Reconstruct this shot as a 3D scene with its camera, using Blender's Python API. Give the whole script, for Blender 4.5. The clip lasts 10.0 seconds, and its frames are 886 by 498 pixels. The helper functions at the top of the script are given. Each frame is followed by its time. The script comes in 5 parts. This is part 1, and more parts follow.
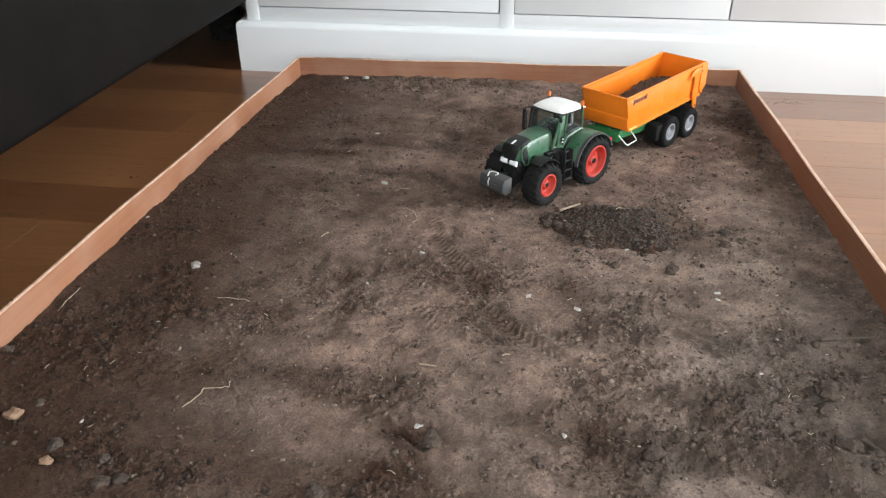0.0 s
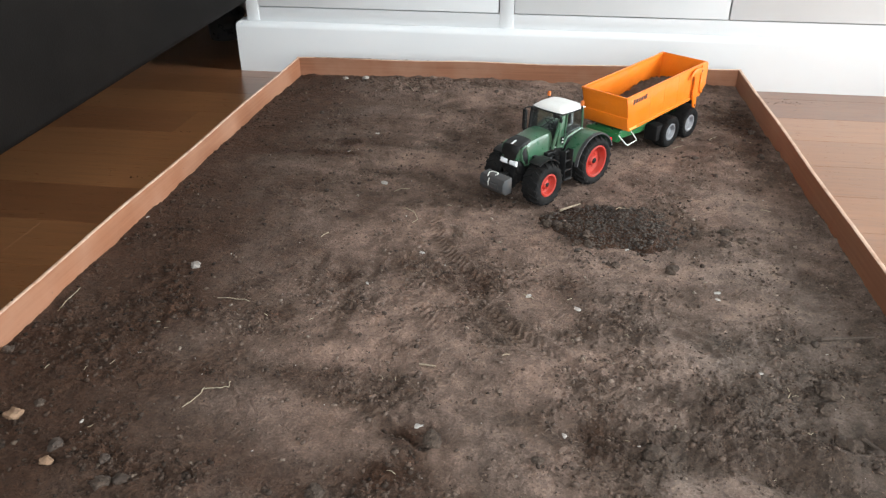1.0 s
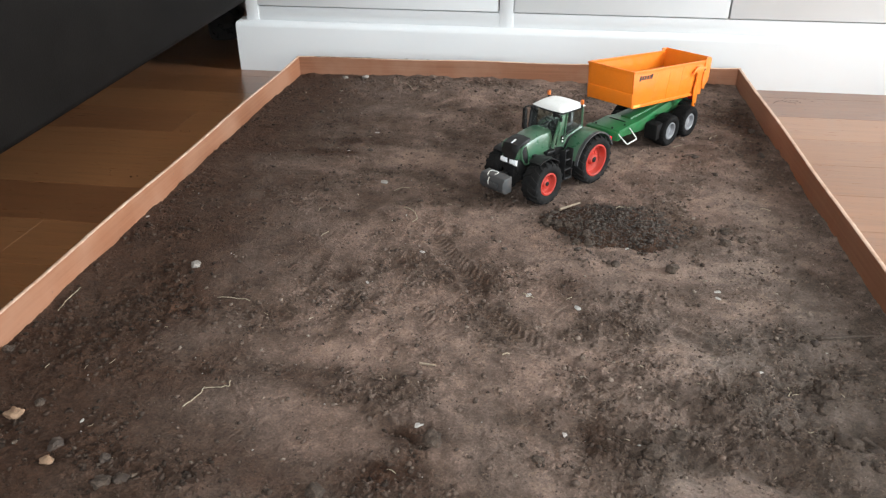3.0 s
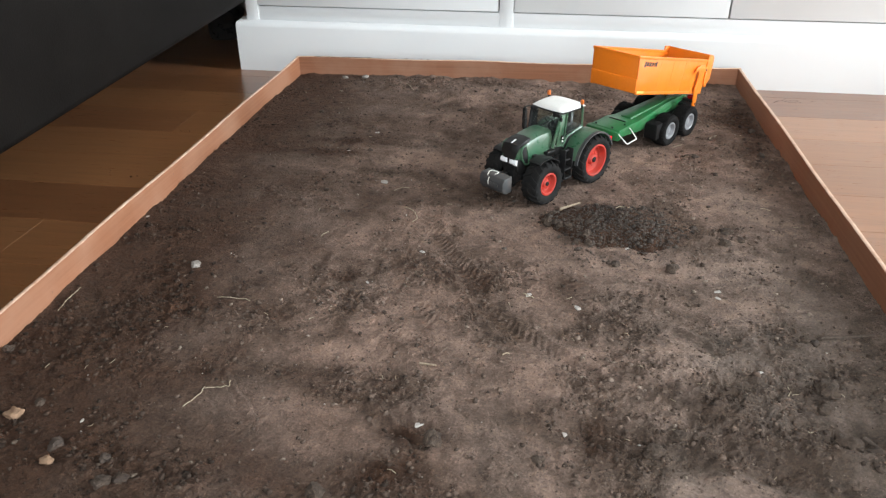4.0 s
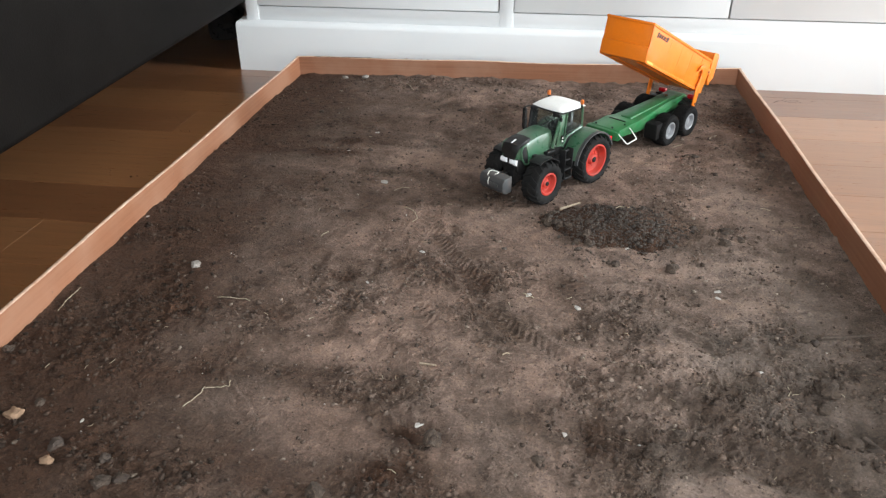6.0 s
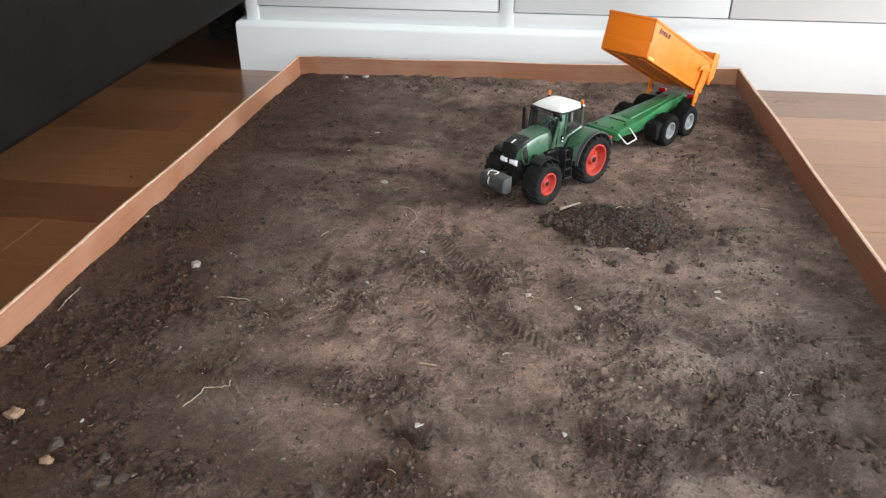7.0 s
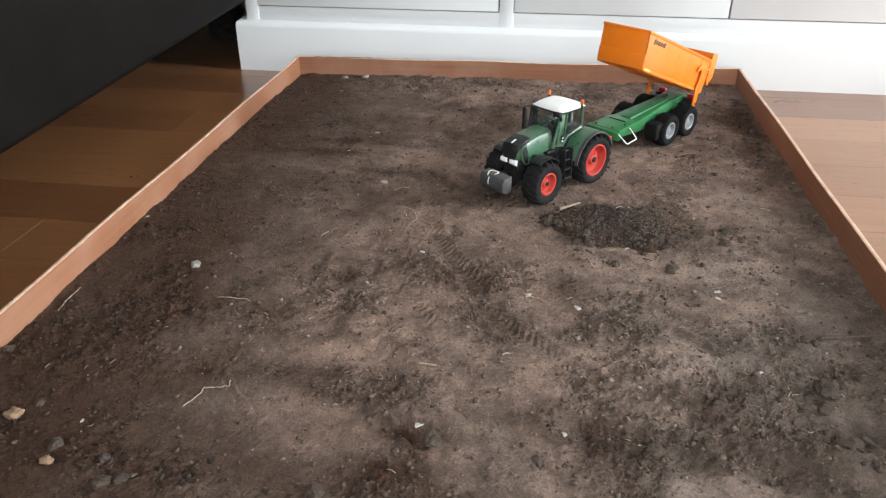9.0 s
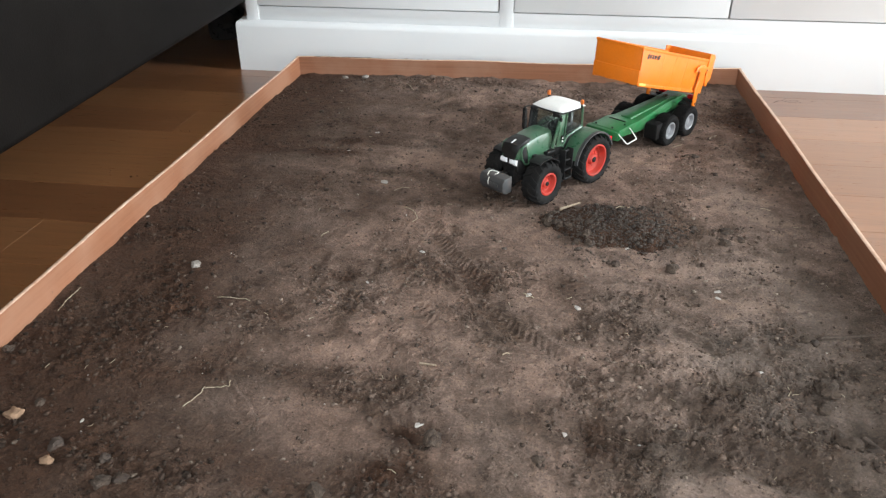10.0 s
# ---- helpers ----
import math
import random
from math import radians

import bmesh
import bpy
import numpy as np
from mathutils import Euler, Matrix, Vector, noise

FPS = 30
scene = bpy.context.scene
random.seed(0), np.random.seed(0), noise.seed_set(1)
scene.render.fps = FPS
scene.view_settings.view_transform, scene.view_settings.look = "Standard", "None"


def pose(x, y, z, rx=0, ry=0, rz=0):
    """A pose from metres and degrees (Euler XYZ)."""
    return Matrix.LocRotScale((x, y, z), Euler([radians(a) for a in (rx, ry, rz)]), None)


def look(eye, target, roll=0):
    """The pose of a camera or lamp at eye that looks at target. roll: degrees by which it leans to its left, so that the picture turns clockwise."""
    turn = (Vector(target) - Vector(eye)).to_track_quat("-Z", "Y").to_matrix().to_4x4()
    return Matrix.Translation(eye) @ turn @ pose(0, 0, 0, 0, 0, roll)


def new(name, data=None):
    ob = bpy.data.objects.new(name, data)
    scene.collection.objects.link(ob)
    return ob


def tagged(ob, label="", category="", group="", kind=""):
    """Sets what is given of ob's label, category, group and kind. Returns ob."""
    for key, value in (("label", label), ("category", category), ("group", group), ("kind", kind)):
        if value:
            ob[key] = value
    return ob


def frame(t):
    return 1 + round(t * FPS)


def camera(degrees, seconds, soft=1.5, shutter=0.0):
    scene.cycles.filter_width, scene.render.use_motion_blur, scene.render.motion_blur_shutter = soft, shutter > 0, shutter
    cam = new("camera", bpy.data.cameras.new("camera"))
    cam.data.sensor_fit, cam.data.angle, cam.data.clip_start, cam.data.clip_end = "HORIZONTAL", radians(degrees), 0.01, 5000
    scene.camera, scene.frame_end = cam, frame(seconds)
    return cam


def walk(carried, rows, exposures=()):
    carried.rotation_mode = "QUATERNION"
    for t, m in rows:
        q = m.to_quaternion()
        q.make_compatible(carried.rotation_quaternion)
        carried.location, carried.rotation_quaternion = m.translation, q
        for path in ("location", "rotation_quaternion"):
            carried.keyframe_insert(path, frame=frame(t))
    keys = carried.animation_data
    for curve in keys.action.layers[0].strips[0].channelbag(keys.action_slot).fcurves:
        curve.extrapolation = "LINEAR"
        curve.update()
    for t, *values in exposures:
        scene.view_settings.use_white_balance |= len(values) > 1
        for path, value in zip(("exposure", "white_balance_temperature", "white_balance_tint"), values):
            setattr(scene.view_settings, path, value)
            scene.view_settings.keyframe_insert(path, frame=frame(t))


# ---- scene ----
cam = camera(60.67, 10.0, soft=1.3)
CAM_A = pose(0, 0, 0.41, 61.00, 0.0, 8.08)
CAM_B = pose(0, 0, 0.41, 60.93, 0.06, 8.05)
walk(cam, [(0.0, CAM_A), (1.2, CAM_A), (2.2, pose(0, 0, 0.41, 60.95, 0.04, 8.06)), (4.2, CAM_B), (7.0, CAM_B), (10.0, CAM_B)],
     exposures=[(0.0, 0.0), (10.0, 0.0)])

# ---------------------------------------------------------------- light
world = bpy.data.worlds.new("sky")
scene.world = world
world.use_nodes = True
wn = world.node_tree
sky = wn.nodes.new("ShaderNodeTexSky")
sky.sky_type = 'NISHITA'
sky.sun_disc = False
sky.sun_elevation = radians(38)
sky.sun_rotation = radians(200)
wn.nodes["Background"].inputs[1].default_value = 0.06
wn.links.new(sky.outputs[0], wn.nodes["Background"].inputs[0])


def area_lamp(name, eye, target, sx, sy, watts, colour):
    lamp = bpy.data.lights.new(name, 'AREA')
    lamp.shape, lamp.size, lamp.size_y, lamp.energy, lamp.color = 'RECTANGLE', sx, sy, watts, colour
    ob = new(name, lamp)
    ob.matrix_world = look(eye, target)
    return ob


# daylight entering by the two tall window openings
area_lamp("window_light_east", (4.46, 0.98, 1.42), (0.0, 0.84, 0.50), 1.00, 1.70, 330, (0.88, 0.96, 1.0))
area_lamp("window_light_south", (0.06, -1.17, 1.05), (0.06, 0.0, 0.85), 0.66, 1.7, 41, (0.88, 0.96, 1.0))


# ---------------------------------------------------------------- materials
def mat(name, base, rough=0.5, metal=0.0, spec=0.5):
    m = bpy.data.materials.new(name)
    m.use_nodes = True
    b = m.node_tree.nodes["Principled BSDF"]
    b.inputs["Base Color"].default_value = (*base, 1)
    b.inputs["Roughness"].default_value = rough
    b.inputs["Metallic"].default_value = metal
    b.inputs["Specular IOR Level"].default_value = spec
    return m


def node(m, kind, **values):
    n = m.node_tree.nodes.new(kind)
    for k, v in values.items():
        n.inputs[k.replace("_", " ")].default_value = v
    return n


def link(m, a, b):
    m.node_tree.links.new(a, b)


def coords(m, scale=(1, 1, 1), space="Object"):
    tc = m.node_tree.nodes.new("ShaderNodeTexCoord")
    mp = node(m, "ShaderNodeMapping", Scale=scale)
    link(m, tc.outputs[space], mp.inputs["Vector"])
    return mp.outputs[0]


def ramp(m, fac, stops):
    r = m.node_tree.nodes.new("ShaderNodeValToRGB")
    while len(r.color_ramp.elements) < len(stops):
        r.color_ramp.elements.new(0.5)
    for e, (p, c) in zip(r.color_ramp.elements, stops):
        e.position = p
        e.color = (*c, 1) if len(c) == 3 else c
    link(m, fac, r.inputs[0])
    return r.outputs[0]


def noise_out(m, vec, scale, detail=4, rough=0.6, distortion=0.0):
    n = node(m, "ShaderNodeTexNoise", Scale=scale, Detail=detail, Roughness=rough, Distortion=distortion)
    link(m, vec, n.inputs["Vector"])
    return n.outputs["Fac"]


def mix(m, fac, a, b, blend="MIX"):
    n = m.node_tree.nodes.new("ShaderNodeMix")
    n.data_type, n.blend_type = "RGBA", blend
    for sock, v in ((n.inputs[0], fac), (n.inputs[6], a), (n.inputs[7], b)):
        if isinstance(v, (int, float)):
            sock.default_value = v
        elif isinstance(v, tuple):
            sock.default_value = (*v, 1)
        else:
            link(m, v, sock)
    return n.outputs[2]


def bump(m, height, strength, distance):
    n = node(m, "ShaderNodeBump", Strength=strength, Distance=distance)
    link(m, height, n.inputs["Height"])
    link(m, n.outputs[0], m.node_tree.nodes["Principled BSDF"].inputs["Normal"])


def base(m, colour):
    link(m, colour, m.node_tree.nodes["Principled BSDF"].inputs["Base Color"])


def rough(m, value):
    link(m, value, m.node_tree.nodes["Principled BSDF"].inputs["Roughness"])


def worn(name, c, r=0.4, dust=0.25, scale=60, metal=0.0, dust_colour=(0.16, 0.12, 0.095), spec=0.5):
    """Moulded plastic or paint with a film of dust and small scuffs."""
    m = mat(name, c, r, metal, spec)
    v = coords(m)
    d = ramp(m, noise_out(m, v, scale, 6, 0.7), [(0.42, (0, 0, 0)), (0.78, (dust,) * 3)])
    g = noise_out(m, v, scale * 9, 3, 0.6)
    lo = tuple(x * 0.86 for x in c)
    base(m, mix(m, d, mix(m, g, lo, c), dust_colour))
    rough(m, ramp(m, noise_out(m, v, scale * 2, 4), [(0.3, (r * 0.8,) * 3), (0.75, (min(1, r * 1.5),) * 3)]))
    bump(m, g, 0.06, 0.0006)
    return m


def soil_material(name, dark, light, grey, dry_name=None):
    m = mat(name, dark, 0.95, 0, 0.25)
    v = coords(m)
    big = noise_out(m, v, 9, 6, 0.65, 0.4)
    mid = noise_out(m, v, 55, 7, 0.7, 0.3)
    fine = noise_out(m, v, 420, 5, 0.75)
    c = mix(m, ramp(m, big, [(0.35, (0, 0, 0)), (0.68, (1, 1, 1))]), dark, grey)
    if dry_name:
        at = m.node_tree.nodes.new("ShaderNodeAttribute")
        at.attribute_name = dry_name
        # dark, redder end of the tone: moist spots and the painted shade at left
        wet_shaded = tuple(x * k for x, k in zip(dark, (0.54, 0.41, 0.325)))
        c = mix(m, ramp(m, at.outputs["Fac"], [(0.0, (1, 1, 1)), (0.4, (0, 0, 0))]), c, wet_shaded)
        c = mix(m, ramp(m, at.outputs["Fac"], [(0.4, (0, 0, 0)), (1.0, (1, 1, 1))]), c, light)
        # ashen, less red tint, strongest at the lower right
        ash = m.node_tree.nodes.new("ShaderNodeAttribute")
        ash.attribute_name = "ashen"
        c = mix(m, ash.outputs["Fac"], c, mix(m, 1.0, c, (0.89, 1.02, 1.09), "MULTIPLY"))
    c = mix(m, 1.0, c, ramp(m, mid, [(0.28, (0.55, 0.55, 0.55)), (0.55, (1, 1, 1)), (0.8, (1.25, 1.2, 1.15))]), "MULTIPLY")
    c = mix(m, 1.0, c, ramp(m, fine, [(0.3, (0.6, 0.6, 0.6)), (0.55, (1, 1, 1)), (0.72, (1.5, 1.45, 1.4))]), "MULTIPLY")
    # single pale grains
    vor = node(m, "ShaderNodeTexVoronoi", Scale=260.0)
    link(m, v, vor.inputs["Vector"])
    speck = ramp(m, vor.outputs["Distance"], [(0.0, (1, 1, 1)), (0.055, (1, 1, 1)), (0.08, (0, 0, 0))])
    pick = ramp(m, vor.outputs["Color"], [(0.90, (0, 0, 0)), (0.91, (1, 1, 1))])
    c = mix(m, mix(m, 1.0, speck, pick, "MULTIPLY"), c, (0.36, 0.32, 0.28))
    base(m, c)
    add = m.node_tree.nodes.new("ShaderNodeMath")
    add.operation = "ADD"
    link(m, mid, add.inputs[0])
    link(m, fine, add.inputs[1])
    bump(m, add.outputs[0], 0.85, 0.0030)
    return m


SOIL = soil_material("soil", (0.108, 0.0690, 0.0500), (0.280, 0.186, 0.146), (0.145, 0.098, 0.077), "dry")
SOIL_DARK = soil_material("moist_soil", (0.088, 0.063, 0.049), (0.12, 0.1, 0.085), (0.118, 0.089, 0.071))


def crumb_material():
    m = mat("soil_crumb", (0.11, 0.085, 0.07), 0.95, 0, 0.2)
    g = m.node_tree.nodes.new("ShaderNodeNewGeometry")
    c = ramp(m, g.outputs["Random Per Island"], [(0.0, (0.048, 0.034, 0.027)), (0.6, (0.130, 0.093, 0.074)), (0.95, (0.182, 0.132, 0.105)), (1.0, (0.27, 0.22, 0.18))])
    # crumbs take the ground's tone, with the shade painted at the left
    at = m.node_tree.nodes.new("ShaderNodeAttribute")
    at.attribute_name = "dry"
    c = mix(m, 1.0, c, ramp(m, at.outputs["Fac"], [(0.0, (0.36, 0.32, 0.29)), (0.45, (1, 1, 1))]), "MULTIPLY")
    v = coords(m)
    base(m, mix(m, 1.0, c, ramp(m, noise_out(m, v, 300, 4), [(0.3, (0.65,) * 3), (0.7, (1.2,) * 3)]), "MULTIPLY"))
    bump(m, noise_out(m, v, 500, 4), 0.6, 0.001)
    return m


CRUMB = crumb_material()


def stone_material(name, c):
    m = mat(name, c, 0.85, 0, 0.3)
    v = coords(m)
    f = noise_out(m, v, 180, 6, 0.7)
    base(m, mix(m, ramp(m, f, [(0.35, (0, 0, 0)), (0.7, (1, 1, 1))]), tuple(x * 0.6 for x in c), tuple(min(1, x * 1.25) for x in c)))
    bump(m, f, 0.5, 0.001)
    return m


CLOD = stone_material("dark_clod", (0.062, 0.045, 0.036))
STONE_BROWN = stone_material("brown_stone", (0.105, 0.079, 0.064))
STONE_PALE = stone_material("pale_stone", (0.26, 0.23, 0.205))
STONE_OCHRE = stone_material("ochre_stone", (0.24, 0.150, 0.095))
STRAW = stone_material("dry_straw", (0.38, 0.32, 0.23))
WOOD_CHIP = stone_material("wood_chip", (0.30, 0.235, 0.17))
CHIP_WHITE = stone_material("white_shell", (0.42, 0.39, 0.36))


def board_material():
    """Reddish plywood of the sandbox rim, grain along the board, soil stains at random."""
    m = mat("rim_board", (0.4, 0.2, 0.12), 0.5)
    v = coords(m, (3.0, 3.0, 160.0), "Object")
    g = noise_out(m, v, 2.0, 8, 0.65, 0.6)
    v2 = coords(m)
    blot = noise_out(m, v2, 14, 5, 0.6)
    c = ramp(m, g, [(0.25, (0.235, 0.096, 0.048)), (0.5, (0.290, 0.124, 0.066)), (0.75, (0.340, 0.155, 0.086))])
    c = mix(m, ramp(m, blot, [(0.45, (0, 0, 0)), (0.75, (0.5,) * 3)]), c, (0.43, 0.245, 0.16))
    spl = noise_out(m, v2, 120, 4, 0.7)
    c = mix(m, ramp(m, spl, [(0.66, (0, 0, 0)), (0.74, (0.75,) * 3)]), c, (0.12, 0.085, 0.065))
    base(m, c)
    rough(m, ramp(m, blot, [(0.3, (0.38,) * 3), (0.7, (0.6,) * 3)]))
    bump(m, g, 0.12, 0.0005)
    return m


def edge_material():
    m = mat("rim_edge", (0.6, 0.42, 0.32), 0.6)
    v = coords(m)
    g = noise_out(m, v, 60, 6, 0.7)
    base(m, ramp(m, g, [(0.3, (0.42, 0.24, 0.16)), (0.55, (0.62, 0.43, 0.32)), (0.75, (0.70, 0.54, 0.43))]))
    bump(m, g, 0.2, 0.0006)
    return m


def plank_material(name, mid):
    """Varnished oak; mid is its middle tone."""
    m = mat(name, mid, 0.3, 0, 0.5)
    m.node_tree.nodes["Principled BSDF"].inputs["Coat Weight"].default_value = 0.45
    m.node_tree.nodes["Principled BSDF"].inputs["Coat Roughness"].default_value = 0.2
    v = coords(m, (2.2, 30.0, 30.0))
    info = m.node_tree.nodes.new("ShaderNodeObjectInfo")
    off = node(m, "ShaderNodeVectorMath")
    off.operation = "ADD"
    link(m, v, off.inputs[0])
    sc = m.node_tree.nodes.new("ShaderNodeMath")
    sc.operation, sc.inputs[1].default_value = "MULTIPLY", 37.0
    link(m, info.outputs["Random"], sc.inputs[0])
    link(m, sc.outputs[0], off.inputs[1])
    g = noise_out(m, off.outputs[0], 2.0, 8, 0.62, 1.4)
    fine = noise_out(m, off.outputs[0], 14.0, 5, 0.7)
    c = ramp(m, g, [(0.25, tuple(x * 0.82 for x in mid)), (0.5, mid), (0.78, tuple(x * 1.2 for x in mid))])
    tone = ramp(m, info.outputs["Random"], [(0.0, (0.86, 0.84, 0.82)), (1.0, (1.12, 1.12, 1.12))])
    c = mix(m, 1.0, c, tone, "MULTIPLY")
    c = mix(m, 1.0, c, ramp(m, fine, [(0.3, (0.93,) * 3), (0.7, (1.04,) * 3)]), "MULTIPLY")
    base(m, c)
    rough(m, ramp(m, fine, [(0.3, (0.26,) * 3), (0.7, (0.38,) * 3)]))
    bump(m, fine, 0.04, 0.0005)
    return m


def paint_material(name, c, r):
    m = mat(name, c, r)
    v = coords(m)
    f = noise_out(m, v, 30, 6, 0.6)
    base(m, ramp(m, noise_out(m, v, 4, 4), [(0.3, tuple(x * 0.96 for x in c)), (0.7, c)]))
    bump(m, f, 0.04, 0.0006)
    return m


def leather_material():
    m = mat("black_leather", (0.0100, 0.0084, 0.0076), 0.7, 0, 0.08)
    v = coords(m)
    vor = node(m, "ShaderNodeTexVoronoi", Scale=420.0)
    link(m, v, vor.inputs["Vector"])
    bump(m, vor.outputs["Distance"], 0.25, 0.0008)
    base(m, ramp(m, noise_out(m, v, 8, 5), [(0.3, (0.0044, 0.0035, 0.0031)), (0.7, (0.0088, 0.0071, 0.0062))]))
    return m


RIM_BOARD, RIM_EDGE = board_material(), edge_material()
PLANK_LIGHT, PLANK_DARK = plank_material("light_oak", (0.272, 0.122, 0.051)), plank_material("dark_oak", (0.185, 0.078, 0.033))
WHITE_PAINT = paint_material("white_lacquer", (0.79, 0.80, 0.81), 0.45)
WALL_PAINT = paint_material("wall_paint", (0.46, 0.44, 0.41), 0.9)
CEIL_PAINT = paint_material("ceiling_paint", (0.68, 0.68, 0.67), 0.9)
GAP_DARK = mat("shadow_gap", (0.03, 0.03, 0.03), 0.8)
LEATHER = leather_material()
FOOT_BLACK = worn("black_plastic_foot", (0.035, 0.035, 0.037), 0.28, 0.3, 30)
FLOOR_SLAB = mat("floor_base", (0.25, 0.14, 0.08), 0.6)

ORANGE = worn("orange_plastic", (0.86, 0.205, 0.010), 0.36, 0.16, 45, 0, (0.5, 0.2, 0.06))
GREEN = worn("green_plastic", (0.018, 0.155, 0.048), 0.34, 0.25, 50)
TRACTOR_GREEN = worn("dull_green_paint", (0.040, 0.118, 0.064), 0.30, 0.42, 60)
BLACK = worn("black_plastic", (0.009, 0.009, 0.0095), 0.45, 0.08, 70, spec=0.3)
CHARCOAL = worn("grey_plastic", (0.044, 0.045, 0.047), 0.5, 0.35, 80)
RUBBER = worn("tyre_rubber", (0.011, 0.0105, 0.0105), 0.85, 0.18, 70, 0, (0.045, 0.035, 0.028), 0.2)
TRAILER_RUBBER = worn("trailer_rubber", (0.0065, 0.0060, 0.0060), 0.8, 0.08, 70, 0, (0.04, 0.03, 0.024), 0.15)
RED = worn("red_plastic", (0.50, 0.036, 0.022), 0.42, 0.35, 70)
RIM_SILVER = worn("silver_rim", (0.36, 0.37, 0.39), 0.38, 0.4, 60, 0.5)
ROOF_WHITE = worn("white_plastic", (0.82, 0.82, 0.80), 0.35, 0.10, 40)
LAMP_WHITE = mat("clear_headlamp", (0.85, 0.86, 0.88), 0.12)
WIRE = worn("pale_wire", (0.70, 0.70, 0.66), 0.35, 0.2, 90)
STEEL = worn("steel_pin", (0.62, 0.62, 0.60), 0.25, 0.1, 90, 1.0)
BEACON = mat("amber_beacon", (0.60, 0.15, 0.03), 0.25)
RED_LENS = mat("red_lens", (0.75, 0.012, 0.02), 0.18)
LAMP_RED = mat("dark_red_lens", (0.45, 0.008, 0.015), 0.2)
DECAL = mat("dark_decal", (0.020, 0.010, 0.012), 0.5)
YELLOW_MARK = mat("pale_reflector", (0.92, 0.50, 0.14), 0.35)


def glass_material():
    m = mat("cab_glass", (0.75, 0.82, 0.80), 0.06)
    b = m.node_tree.nodes["Principled BSDF"]
    b.inputs["Transmission Weight"].default_value = 1.0
    b.inputs["IOR"].default_value = 1.3
    return m


GLASS = glass_material()


# ---------------------------------------------------------------- mesh tools
def link_mesh(name, bm, material, parent=None, smooth=True):
    bmesh.ops.recalc_face_normals(bm, faces=bm.faces[:])
    me = bpy.data.meshes.new(name)
    bm.to_mesh(me)
    bm.free()
    for m in (material if isinstance(material, (list, tuple)) else [material]):
        me.materials.append(m)
    if smooth:
        me.shade_smooth()
        me.set_sharp_from_angle(angle=radians(38))
    ob = new(name, me)
    if parent is not None:
        ob.parent = parent
    return ob


def part(name, bm, material, parent, label="", smooth=True):
    return tagged(link_mesh(name, bm, material, parent, smooth), label)


def thing(name, label, category, group="", kind=""):
    return tagged(new(name), label, category, group, kind)


def box(bm, lo, hi, bevel=0.0, m=None, seg=2):
    """A box between two corners, with rounded edges, under the matrix m."""
    t = bmesh.new()
    bmesh.ops.create_cube(t, size=1)
    c = [(a + b) / 2 for a, b in zip(lo, hi)]
    s = [abs(b - a) for a, b in zip(lo, hi)]
    for v in t.verts:
        v.co = Vector((c[i] + v.co[i] * s[i] for i in range(3)))
    if bevel:
        bmesh.ops.bevel(t, geom=t.edges[:], offset=bevel, segments=seg, affect='EDGES', profile=0.5)
    merge(bm, t, m)


def merge(bm, t, m=None):
    if m is not None:
        t.transform(m)
    tmp = bpy.data.meshes.new("tmp")
    t.to_mesh(tmp)
    t.free()
    bm.from_mesh(tmp)
    bpy.data.meshes.remove(tmp)


def prism(bm, outline, y0, y1, bevel=0.0, m=None, taper=None):
    """Extrudes an outline in x and z from y0 to y1."""
    t = bmesh.new()
    a = [t.verts.new((x, y0, z)) for x, z in outline]
    b = [t.verts.new((x, y1, z)) for x, z in outline]
    t.faces.new(a)
    t.faces.new(b[::-1])
    n = len(outline)
    for i in range(n):
        t.faces.new((a[i], b[i], b[(i + 1) % n], a[(i + 1) % n]))
    bmesh.ops.recalc_face_normals(t, faces=t.faces[:])
    if taper:
        for v in t.verts:
            v.co.y *= taper(v.co.x, v.co.z)
    if bevel:
        bmesh.ops.bevel(t, geom=t.edges[:], offset=bevel, segments=2, affect='EDGES', profile=0.5)
    merge(bm, t, m)


def lathe(bm, profile, seg=40, m=None, close=False):
    """Turns a profile of (radius, y) round the y axis."""
    t = bmesh.new()
    rings = []
    for r, y in profile:
        if r < 1e-6:
            rings.append([t.verts.new((0, y, 0))])
        else:
            rings.append([t.verts.new((r * math.cos(k * math.tau / seg), y, r * math.sin(k * math.tau / seg))) for k in range(seg)])
    pairs = list(zip(rings, rings[1:]))
    if close:
        pairs.append((rings[-1], rings[0]))
    for a, b in pairs:
        for k in range(seg):
            q = [a[k % len(a)], a[(k + 1) % len(a)], b[(k + 1) % len(b)], b[k % len(b)]]
            q = list(dict.fromkeys(q))
            if len(q) > 2:
                t.faces.new(q)
    merge(bm, t, m)


def tube(bm, pts, r, seg=8, m=None, taper=1.0):
    """A round bar along the points."""
    t = bmesh.new()
    pts = [Vector(p) for p in pts]
    rings = []
    for i, p in enumerate(pts):
        d = (pts[min(i + 1, len(pts) - 1)] - pts[max(i - 1, 0)]).normalized()
        u = d.orthogonal().normalized() if not rings else (u - d * u.dot(d)).normalized()
        w = d.cross(u)
        k = r * (1 + (taper - 1) * i / max(1, len(pts) - 1))
        rings.append([t.verts.new(p + k * (math.cos(a * math.tau / seg) * u + math.sin(a * math.tau / seg) * w)) for a in range(seg)])
    for a, b in zip(rings, rings[1:]):
        for k in range(seg):
            t.faces.new((a[k], a[(k + 1) % seg], b[(k + 1) % seg], b[k]))
    t.faces.new(rings[0][::-1])
    t.faces.new(rings[-1])
    merge(bm, t, m)


